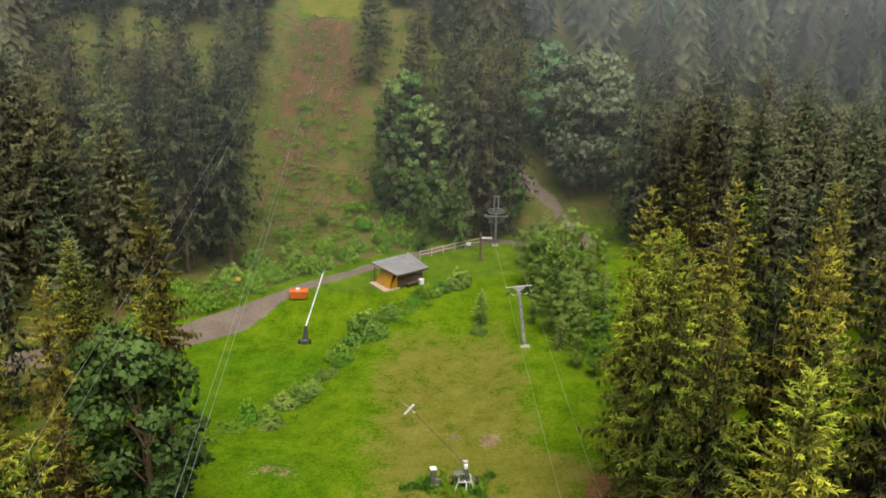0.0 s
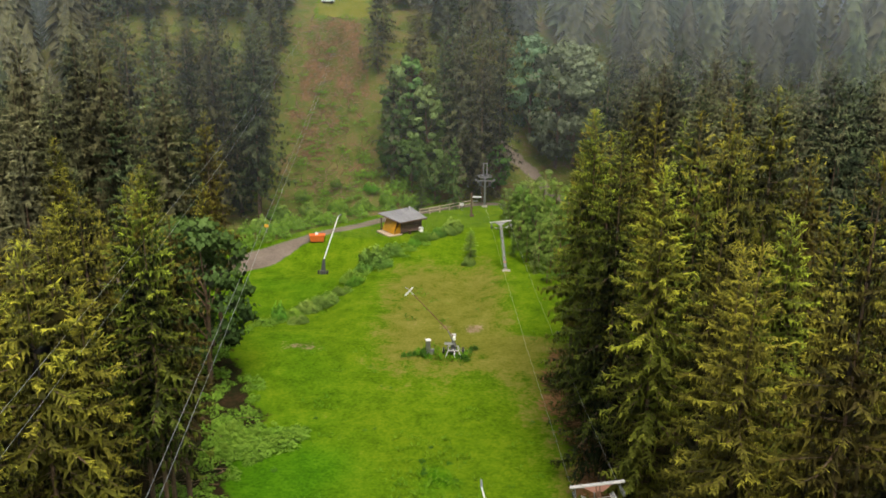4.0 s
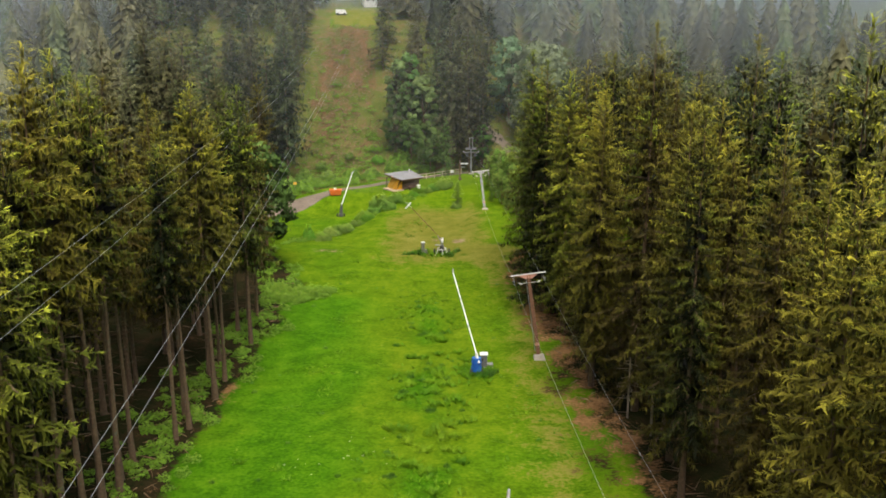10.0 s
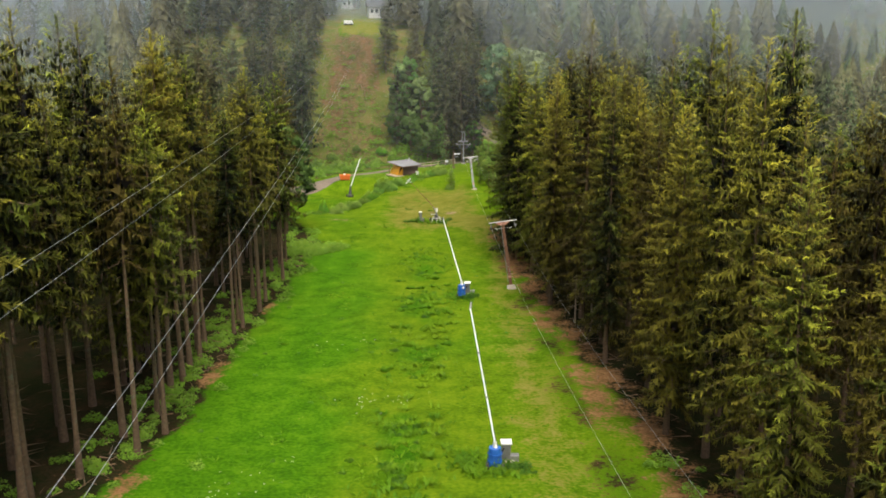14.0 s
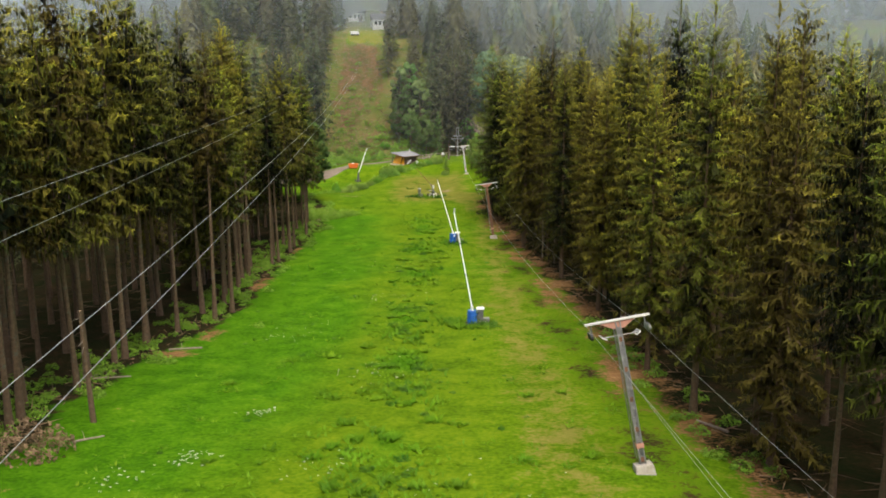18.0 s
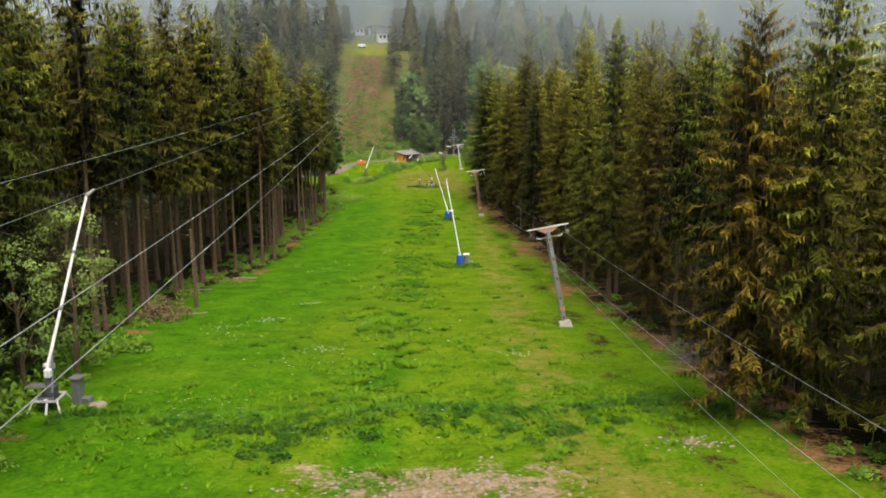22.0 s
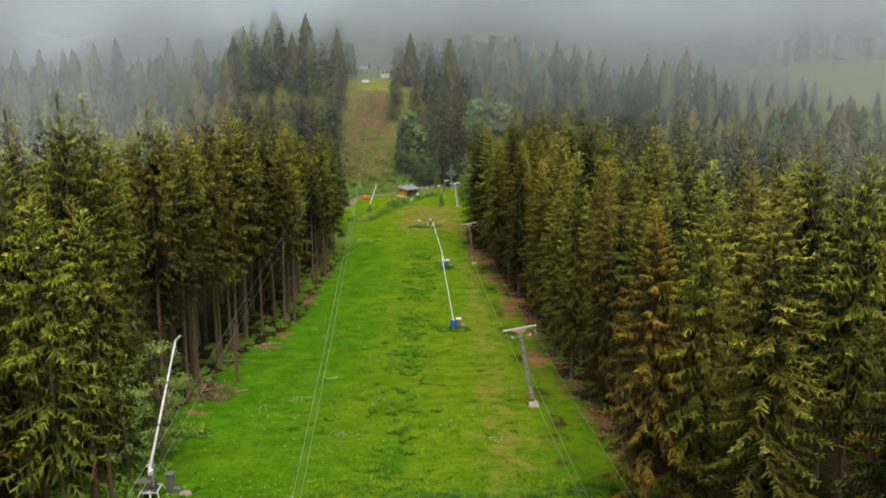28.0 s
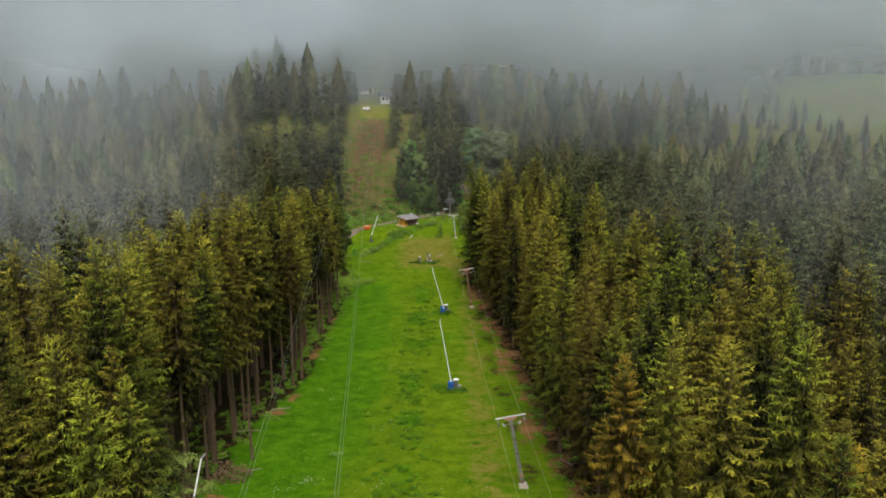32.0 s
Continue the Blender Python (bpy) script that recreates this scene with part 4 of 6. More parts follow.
plant(FULL[1], 23.4, -85.5, 1.22, 2.2, "broad dark-green spruce with boughs almost to the ground", "", sz=0.93)
for k, (x, y, s) in enumerate(((-14.4, -91.0, 0.92), (-13.9, -86.0, 0.86), (-17.6, -88.2, 1.0), (-18.8, -83.6, 0.96), (-18.2, -94.0, 0.9))):
    plant(HI[k % 3], x, y, s, k * 1.9, "tall spruce with a bare lower trunk at the meadow's edge", "spruces of the plantation west of the meadow")
plant(BIRCH, -1.0, 106.2, 0.92, 0.4, "slender light-green birch at the edge of the clearing", "")
plant(BIRCH, -5.0, 107.0, 0.84, 2.2, "slender pale birch with bare lower stem by the clearing", "")
plant(BIRCH, -3.2, 108.5, 0.86, 4.2, "slender pale birch with bare lower stem by the clearing", "")
plant(LEAFY, -2.8, 105.0, 0.56, 3.0, "round dark-green broadleaf tree at the foot of the birches", "")
plant(LEAFY, 0.3, 105.0, 0.60, 5.0, "round dark-green broadleaf tree at the foot of the birches", "")
plant(LEAFY, -5.6, 105.5, 0.50, 1.2, "round dark-green broadleaf tree at the foot of the birches", "")
plant(WILLOW, 17.6, 114.6, 1.0, 0.0, "round grey-green willow at the bend of the valley", "")
plant(WILLOW, 14.0, 116.5, 0.84, 4.0, "round grey-green willow at the bend of the valley", "")
plant(WILLOW, 20.4, 116.0, 1.0, 2.0, "round grey-green willow at the bend of the valley", "")
plant(LEAFY, -17.6, 50.0, 0.98, 0.5, "round dark-green broadleaf tree at the end of the spruces", "")
plant(LEAFY, -20.5, 53.5, 0.9, 2.5, "round dark-green broadleaf tree at the end of the spruces", "")
plant(LEAFY, 8.8, 107.5, 0.5, 1.5, "light-green young broadleaf tree behind the lift station", "")
plant(ROWAN, -15.6, -71.5, 0.95, 0.3, "light rowan with feathery pale leaves beside the snow lance", "")
plant(ROWAN, -16.6, -75.6, 0.8, 2.3, "light rowan with feathery pale leaves beside the snow lance", "")
for k, (x, y, s) in enumerate(((9.8, 91, 1.0), (11.3, 93, 1.2), (10.6, 87.5, 0.95), (12.6, 89, 1.15), (10.0, 83.5, 0.8), (11.7, 84.5, 1.1), (13.2, 86, 1.0), (10.6, 79.5, 0.9), (12.6, 80.5, 1.05), (11.2, 76.0, 0.8), (13.0, 76.5, 0.9), (9.6, 96.5, 0.9), (11.5, 98.0, 1.0), (13.5, 95, 1.0), (14.6, 91, 0.9), (12.2, 72.6, 0.7), (9.4, 88.8, 0.7), (9.3, 81.3, 0.6), (11.0, 90.0, 1.3), (12.4, 92, 1.35), (14.5, 98, 1.3), (12.6, 101, 1.1), (15.5, 94.5, 1.2), (10.7, 100.5, 0.8), (12.0, 83, 1.3), (13.6, 82.3, 1.2), (14.2, 79, 1.1), (11.9, 78, 1.1), (14.8, 84.5, 1.1), (15.6, 88, 1.2), (14.6, 74.5, 0.9), (15.8, 80, 1.1), (16.8, 92, 1.2), (16.6, 85.0, 1.1), (13.6, 71, 0.7))):
    if k % 4 == 1:
        plant(YOUNG, x, y, s * 4.6 / 24 * 1.2, k * 1.7, "bushy dark-green young spruce in the thicket by the lift", "thicket by the lift", sz=s * 4.6 / 24)
    else:
        plant(SAPLING, x, y, s * 0.95, k * 1.7, "leafy light-green young tree in the thicket by the lift", "thicket by the lift")
for k, (x, y, w, h) in enumerate(((-6.3, 81.3, 4.2, 2.1), (-4.4, 83.9, 2.8, 1.4), (-8.6, 77.4, 2.6, 1.3), (-7.4, 79.2, 2.4, 1.2), (2.5, 90.6, 3.4, 1.8), (-1.0, 88.0, 2.4, 1.1), (1.0, 89.4, 2.4, 1.1), (4.3, 80.9, 1.7, 1.0), (-14.6, 65.8, 1.9, 1.9), (-12.2, 68.5, 2.6, 1.2), (-10.2, 70.8, 2.4, 1.1), (-2.0, 86.4, 2.0, 0.9), (0.2, 88.2, 1.7, 0.8), (-5.2, 80.0, 2.4, 1.2), (-13.4, 66.6, 2.4, 1.0), (-11.2, 69.6, 2.8, 1.3), (-9.3, 73.4, 2.2, 0.9), (-8.0, 75.6, 2.2, 1.0), (-12.6, 64.8, 2.2, 0.8),
                                     (-9.2, 101.5, 2.6, 1.4), (-12.5, 101, 3.0, 1.5), (-16.0, 99.0, 3.2, 1.6), (-19.5, 96.0, 3.4, 2.0), (-6.0, 102.5, 2.8, 1.5), (-21.0, 91.5, 3.0, 1.8), (-13.0, 104.5, 2.0, 1.1), (-8.4, 104.0, 2.4, 1.2), (-17.5, 103.0, 2.4, 1.3))):
    bush(x, y, w, h, "low rounded green bush on the slope above the road" if y < 95 else "wild green bush at the foot of the clearing", k % 3, "bushes by the valley road")

for k, (x, y, w, h) in enumerate(((-12.6, 40.6, 3.0, 0.9), (-10.9, 41.0, 2.8, 0.8), (-9.4, 41.3, 2.2, 0.6), (-13.6, 38.8, 2.4, 0.8), (-11.8, 38.9, 2.2, 0.6), (-14.2, 41.8, 2.4, 1.0))):
    bush(x, y, w, h, "low bank of lush green ferns beside the spruces", 2, "ferns on the bank")

# ferns and brambles along the wood's edges and on the bank, too many to count
rng = np.random.default_rng(11)
fern_items = []


def scatter(n, fx, fy, w, h, k=None):
    for _ in range(n):
        y = fy()
        x = fx(y)
        me = BRAMBLE[rng.integers(2)] if k == 3 else THIN[rng.integers(3)]
        s = rng.uniform(0.6, 1.4)
        fern_items.append((*RAW[me.name], x, y, gz(x, y) - 0.05, s * w / 2, s * h / 1.3, rng.uniform(0, 6.28)))


scatter(150, lambda y: float(edge_left(y)) + rng.normal(0.2, 1.3), lambda: rng.uniform(-100, 46), 1.2, 0.5, 2)
scatter(240, lambda y: float(edge_left(y)) - abs(rng.normal(0, 2.6)), lambda: rng.uniform(-84, 30), 1.2, 0.5, 2)
scatter(26, lambda y: -12.3 + rng.normal(0, 1.6), lambda: rng.normal(40.5, 1.3), 1.9, 0.75, 2)
scatter(70, lambda y: float(edge_left(y)) + rng.normal(-0.8, 1.6), lambda: rng.uniform(26, 58), 1.5, 0.55)
scatter(60, lambda y: float(edge_right(y)) - rng.uniform(-1.0, 2.0), lambda: rng.uniform(-98, -20), 1.2, 0.45, 1)
scatter(26, lambda y: 25 + rng.normal(0, 3.5), lambda: rng.uniform(-97, -88), 1.5, 0.8, 3)
scatter(70, lambda y: -14.5 + (y - 66) * 0.62 + rng.normal(0, 0.8), lambda: rng.uniform(62, 90), 1.2, 0.5, 2)
for _ in range(110):
    x = rng.uniform(-30, 1)
    y = float(np.interp(x, [p[0] for p in ROAD[:10]], [p[1] for p in ROAD[:10]])) + 3.2 + abs(rng.normal(0, 3.5))
    s = rng.uniform(0.7, 1.5)
    fern_items.append((*RAW[THIN[rng.integers(2)].name], x, y, gz(x, y) - 0.05, s, s * 0.9, rng.uniform(0, 6.28)))
scatter(120, lambda y: -15.5 + rng.normal(0, 4.0), lambda: 101 + abs(rng.normal(0, 9)), 1.3, 0.5)
scatter(34, lambda y: -16.4 + rng.normal(0, 1.3), lambda: rng.uniform(-82, -64), 1.8, 1.0, 0)
tagged(new("undergrowth", joined("undergrowth", fern_items, M_FERN)), "lush green ferns and brambles along the wood's edge", "undergrowth", kind="stuff")

# far woods on the hillside
rng = np.random.default_rng(21)
FARW = [far_spruce(110 + k, 24.0, 4.7, 9, 12, "far") for k in range(5)]
NEARW = [far_spruce(120 + k, 24.0, 4.6, 17, 16, "hill") for k in range(5)]
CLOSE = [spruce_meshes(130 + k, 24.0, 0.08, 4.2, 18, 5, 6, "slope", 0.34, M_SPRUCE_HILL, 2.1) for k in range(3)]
far_items, far_trunks = [], []
yy = -24.0
while yy < 345:
    step = 5.9 + 0.008 * max(yy - 104, 0)
    half = 0.50 * (141 + yy) + 6
    xx = -half
    while xx < half:
        x, y = xx + rng.uniform(-1.8, 1.8), yy + rng.uniform(-1.8, 1.8)
        xx += step * rng.uniform(0.8, 1.25)
        if float(road_dist(x, y)) < 4.5:
            continue
        if y < 66:
            if x > 0 and (x < float(edge_right(y)) + np.interp(y, [-40, -11, 33, 60], [37, 32, 21, 18]) or x < 22):
                continue
            if x < 0 and x > float(edge_left(y)) - np.interp(y, [-40, -11, 33, 60], [33, 27, 19, 15]):
                continue
        elif y < float(foot_y(x)) + 1.5:
            if not ((x > 24 + 0.35 * max(y - 108, 0) and y > 66) or (x < -26 - 0.33 * max(y - 74, 0))):
                continue
        if clearing(x, y) > 0.15 or (y < 121 and abs(x - 15.5) < 7.5):
            continue
        if -20 < x < -8.5 and 118 < y < 152:
            continue
        if x > 98 and 172 - 0.80 * (x - 104) < y < 202 + 0.1 * (x - 110):
            continue
        h = float(np.interp(y, [-24, 60, 96, 110, 200], [21, 20, 20, 16, 16])) * rng.uniform(0.7, 1.15)
        if x > 88 and y > 118 and y < 190:
            h *= 0.5
        k = rng.integers(5)
        kind = NEARW[k] if y < 142 else FARW[k]
        z = gz(x, y) - 0.2
        near = y < 66 or (y < 126 and -48 < x < 58)
        far_items.append((*(RAW[CLOSE[k % 3][1].name] if near else kind[1]), x, y, z, h / 24 * (0.98 if y < 66 else 1.12), h / 24, rng.uniform(0, 6.28)))
        far_trunks.append((*FARW[k][0], x, y, z, h / 24, h / 24, 0.0))
    yy += step * 0.92
wood = new("hillside_woods")
tagged(wood, "dark misty spruce woods covering the far hillside", "forest", kind="stuff")
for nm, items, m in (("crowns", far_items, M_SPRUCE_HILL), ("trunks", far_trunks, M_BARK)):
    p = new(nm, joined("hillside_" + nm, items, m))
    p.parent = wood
for x, y, s in ((103, 184, 0.9), (98, 188, 1.0), (108, 176, 0.6), (95, 194, 0.9), (112, 173, 0.55)):
    plant(WILLOW, x, y, s, x, "pale round broadleaf tree beside the hill meadow", "trees by the hill meadow")


# felled branches and stumps on the clearing, too many to count
def litter(name, n, fx, fy, length, label, material, thick=0.035):
    V, F = [], []
    for _ in range(n):
        y = fy()
        x = fx(y)
        a, ln, t = rng.uniform(0, 6.28), length * rng.uniform(0.4, 1.5), thick * rng.uniform(0.6, 1.5)
        tilt = rng.uniform(-0.1, 0.35)
        z = gz(x, y) + t * 0.6
        c, s = math.cos(a), math.sin(a)
        e = (x + c * ln, y + s * ln, max(z + tilt * ln, gz(x + c * ln, y + s * ln) + t * 0.5))
        base = len(V)
        V += [(x - s * t, y + c * t, z), (x + s * t, y - c * t, z), (x, y, z + 1.6 * t), e]
        F += [(base, base + 1, base + 3), (base + 1, base + 2, base + 3), (base + 2, base, base + 3)]
    return tagged(new(name, mesh_np(name, np.array(V), np.array(F), material)), label, "branches", kind="stuff")


litter("felled_branches", 1100, lambda y: -15.4 + rng.normal(0, 3.2), lambda: rng.uniform(103, 126), 1.2, "brown felled branches strewn over the steep clearing", M_BRUSH, 0.05)
litter("dead_twigs", 500, lambda y: float(edge_left(y)) + rng.uniform(-2.5, 0.8), lambda: rng.uniform(-98, 45), 1.0, "brown dead twigs under the spruce edge", M_BRUSH)
litter("brushwood", 420, lambda y: 20.3 + rng.normal(0, 1.0), lambda: rng.normal(-66, 2.4), 1.3, "tangled grey brushwood heaped at the spruce edge", M_DEADWOOD, 0.03)
litter("dead_twigs", 260, lambda y: float(edge_right(y)) + rng.uniform(-1.5, 2.0), lambda: rng.uniform(-98, 40), 1.0, "brown dead twigs under the spruce edge", M_BRUSH)

# ---- meadow: tufts, flowers, stones ----
rng = np.random.default_rng(31)
BV, BF = [], []
for k in range(13):
    a, ln, sp = rng.uniform(0, 6.28), rng.uniform(0.10, 0.24), rng.uniform(0.12, 0.34)
    c, s = math.cos(a), math.sin(a)
    base = len(BV)
    r = rng.uniform(0, 0.14)
    BV += [(r * c - 0.025 * s, r * s + 0.025 * c, 0), (r * c + 0.025 * s, r * s - 0.025 * c, 0), ((r + sp) * c, (r + sp) * s, ln)]
    BF.append((base, base + 1, base + 2))
BV, BF = np.array(BV), np.array(BF)
tufts = []


def tuft(x, y, s):
    tufts.append((BV, BF, x, y, gz(x, y) - 0.02, s, s, rng.uniform(0, 6.28)))


for _ in range(170):
    cx, cy = rng.uniform(-12, 14), rng.uniform(-100, 84)
    if float(road_dist(cx, cy)) < 4:
        continue
    for _ in range(rng.integers(3, 9)):
        tuft(cx + rng.normal(0, 0.5), cy + rng.normal(0, 0.6), rng.uniform(0.6, 1.4))
for _ in range(1500):
    x, y = 1.2 + rng.normal(0, 1.5) + 0.02 * (rng.uniform(-60, 60)), rng.uniform(-78, 42)
    if wave(x, y, 0.3, 3.0) > -0.1:
        tuft(x, y, rng.uniform(0.7, 1.6))
for _ in range(1700):
    x = rng.uniform(-12, 18)
    tuft(x, -79.6 + 0.1 * (x + 2) + rng.normal(0, 2.6), rng.uniform(0.6, 1.25))
for _ in range(700):
    tuft(rng.uniform(-13, 15), rng.uniform(-99, -52), rng.uniform(0.5, 1.2))
for cx, cy in ((5.0, -22.0), (6.2, -23.5), (5.5, 18.5), (4.5, 19.0), (0.0, 56.0), (2.6, 55.6), (-12.9, -78.0), (-15.9, -79.0)):
    for _ in range(60):
        tuft(cx + rng.normal(0, 0.7), cy + rng.normal(0, 0.7), rng.uniform(1.0, 2.0))
for _ in range(130):
    cx, cy = 1.4 + rng.normal(0, 1.6), rng.uniform(-80, 30)
    for _ in range(rng.integers(6, 16)):
        tuft(cx + rng.normal(0, 0.22), cy + rng.normal(0, 0.25), rng.uniform(0.9, 1.7))
for _ in range(40):
    cx, cy = rng.uniform(-11, 12), rng.uniform(-92, -40)
    for _ in range(rng.integers(6, 14)):
        tuft(cx + rng.normal(0, 0.25), cy + rng.normal(0, 0.3), rng.uniform(0.8, 1.6))
tagged(new("grass_tufts", joined("grass_tufts", tufts, M_TUFT)), "tall bright green grass tufts on the ski meadow", "grass", kind="stuff")

# leafy weeds in the old track down the middle, along the low bank and at the lances' feet
weeds = []


def weed(x, y, w, h):
    weeds.append((*RAW[THIN[rng.integers(3)].name], x, y, gz(x, y) - 0.04, w / 2, h / 1.3, rng.uniform(0, 6.28)))


for _ in range(150):
    y = rng.uniform(-78, 44)
    x = 1.3 + 0.6 * math.sin(y * 0.11) + rng.normal(0, 1.1)
    if wave(x, y, 0.3, 3.0) > -0.15:
        weed(x, y, rng.uniform(0.35, 0.9), rng.uniform(0.15, 0.40))
for _ in range(190):
    x = rng.uniform(-9, 18)
    weed(x, -80.8 + 0.1 * (x + 2) + 1.2 * math.sin(x * 0.5) + rng.normal(0, 1.0), rng.uniform(0.5, 1.2), rng.uniform(0.2, 0.5))
for _ in range(90):
    weed(rng.uniform(-13, 11), rng.uniform(-92, 50), rng.uniform(0.25, 0.6), rng.uniform(0.12, 0.3))
for cx, cy, n in ((7.3, -23.3, 12), (5.9, 18.3, 9), (-0.9, 56.0, 8), (2.9, 55.6, 5), (3.6, 57.0, 4), (-12.6, -79.0, 8)):
    for _ in range(n):
        weed(cx + rng.normal(0, 0.5), cy + rng.normal(0, 0.35), rng.uniform(0.5, 1.0), rng.uniform(0.3, 0.7))
tagged(new("meadow_weeds", joined("meadow_weeds", weeds, M_WEED)), "dark-green leafy weeds clumped in the meadow grass", "weeds", kind="stuff")

flowers = []
FV, FF = [], []
for k in range(5):
    a, r = k * 1.257, 0.16
    base = len(FV)
    FV += [(r * math.cos(a), r * math.sin(a), 0.9), (r * math.cos(a) + 0.09, r * math.sin(a), 0.95), (r * math.cos(a), r * math.sin(a) + 0.09, 0.95), (r * math.cos(a) - 0.07, r * math.sin(a) - 0.07, 0.94)]
    FF += [(base, base + 1, base + 2), (base, base + 2, base + 3), (base, base + 3, base + 1)]
FV, FF = np.array(FV), np.array(FF)
for cx, cy, n, sp in ((-8.0, -54.5, 16, 0.8), (-6.3, -47.0, 12, 0.6), (-10.5, -57.0, 9, 0.9), (-3.0, -65.0, 14, 0.7), (-2.0, -56.0, 8, 1.2), (-9.5, -60.5, 8, 1.2), (9.0, -66.0, 8, 0.8), (-0.5, -38.0, 14, 1.6), (-1.5, -12.0, 12, 1.6), (-8.0, -26.0, 10, 2.5), (-6.5, -79, 14, 2.5), (3.0, -80.0, 8, 2.0), (-2.0, -68.0, 16, 3.0), (4.0, -60.0, 10, 4.0), (-5.0, 2.0, 8, 3)):
    for _ in range(max(6, int(n * 2.4))):
        x, y = cx + rng.normal(0, sp * 0.8), cy + rng.normal(0, sp * 0.8)
        s = rng.uniform(0.16, 0.36)
        flowers.append((FV, FF, x, y, gz(x, y) + rng.uniform(0.06, 0.16) - 0.9 * s, s, s, rng.uniform(0, 6.28)))
tagged(new("cow_parsley", joined("cow_parsley", flowers, M_FLOWER)), "white cow parsley umbels scattered over the meadow", "flowers", kind="stuff")

SV, SF = [], []
bm = bmesh.new()
bmesh.ops.create_icosphere(bm, subdivisions=1, radius=1)
for v in bm.verts:
    v.co *= 0.8 + 0.4 * noise.random()
SV = np.array([tuple(v.co) for v in bm.verts]) * (1, 0.8, 0.55)
bm.verts.index_update()
SF = np.array([[v.index for v in f.verts] for f in bm.faces])
bm.free()
stones = []
for _ in range(260):
    x, y = 4.8 + rng.normal(0, 3.2), -88.2 + rng.normal(0, 1.5)
    s = rng.uniform(0.03, 0.14)
    stones.append((SV, SF, x, y, gz(x, y), s, s, rng.uniform(0, 6.28)))
for _ in range(60):
    x, y = 15.5 + rng.normal(0, 1.2), -83.5 + rng.normal(0, 0.7)
    s = rng.uniform(0.03, 0.12)
    stones.append((SV, SF, x, y, gz(x, y), s, s, rng.uniform(0, 6.28)))
tagged(new("gravel_stones", joined("gravel_stones", stones, M_STONE)), "pale brown stones on the bare gravel patch", "stones", kind="stuff")

# rust-brown dry bush and fallen logs under the spruces
dry = new("dry_bush", shrub_mesh(14, 4.2, 1.9, 900, 0.12, M_BRUSH, "dry"))
dry.matrix_world = pose(-16.0, -54.0, gz(-16.0, -54.0) - 0.05)
tagged(dry, "rust-brown dried bush beside a spruce trunk", "bush")
for x, y, ln, a, r in ((-16.2, -30.3, 2.4, 20, 0.10), (-14.8, -52.0, 1.6, 35, 0.07), (-18.8, -39.0, 2.6, 8, 0.08), (18.8, -50.5, 2.2, 120, 0.09)):
    bm = bmesh.new()
    c, s = math.cos(radians(a)), math.sin(radians(a))
    dz = gz(x + c * ln, y + s * ln) - gz(x, y)
    add_rod(bm, (0, 0, r * 0.7), (c * ln, s * ln, dz + r * 0.6), r, r * 0.7, 9)
    add_rod(bm, (c * ln * 0.4, s * ln * 0.4, dz * 0.4 + r), (c * ln * 0.4 - s * 0.4, s * ln * 0.4 + c * 0.4, dz * 0.4 + r + 0.3), r * 0.3, r * 0.15, 5)
    me = bpy.data.meshes.new("log")
    bm.to_mesh(me)
    bm.free()
    me.materials.append(M_DEADWOOD)
    ob = new("log", me)
    ob.matrix_world = pose(x, y, gz(x, y))
    tagged(ob, "pale barkless log lying at the spruce edge", "log", "fallen logs")


def snag(x, y, h, r, label, lean=(0.0, 0.0)):
    ob = thing("dead_tree", (x, y, gz(x, y)), label, "tree")
    bm = bmesh.new()
    add_rod(bm, (0, 0, -0.3), (lean[0] * h, lean[1] * h, h), r, r * 0.55, 9)
    part("trunk", bm, M_BARK if r > 0.12 else M_DEADWOOD, ob)
    rr = np.random.default_rng(int(abs(x * 10 + y)))
    for _ in range(10 if r > 0.12 else 26):
        z, a, ln = h * rr.uniform(0.3, 0.98), rr.uniform(0, 6.28), rr.uniform(0.3, 1.1)
        p = Vector((lean[0] * z, lean[1] * z, z))
        part("branch", bm_rod(p, p + Vector((ln * math.cos(a), ln * math.sin(a), -0.1 * ln)), 0.025, 0.008, 5), M_DEADWOOD, ob)


snag(-14.95, -48.6, 6.3, 0.17, "broken dead spruce trunk standing at the meadow's edge", (-0.03, 0.0))
snag(16.4, 7.0, 9.5, 0.09, "thin grey dead spruce pole with bare twigs", (0.0, 0.0))
snag(17.0, 6.2, 8.0, 0.10, "thin grey dead spruce pole with bare twigs", (0.01, 0.0))
snag(15.4, 10.0, 4.5, 0.08, "thin grey dead spruce pole with bare twigs")


# ---- lift: towers, station, ropes ----
def axis_frame(base, top):
    base, top = Vector(base), Vector(top)
    z = (top - base).normalized()
    x = (Vector((1, 0, 0)) - z * z.x).normalized()
    y = z.cross(x)
    m = Matrix((x, y, z)).transposed().to_4x4()
    m.translation = base
    return m, (top - base).length


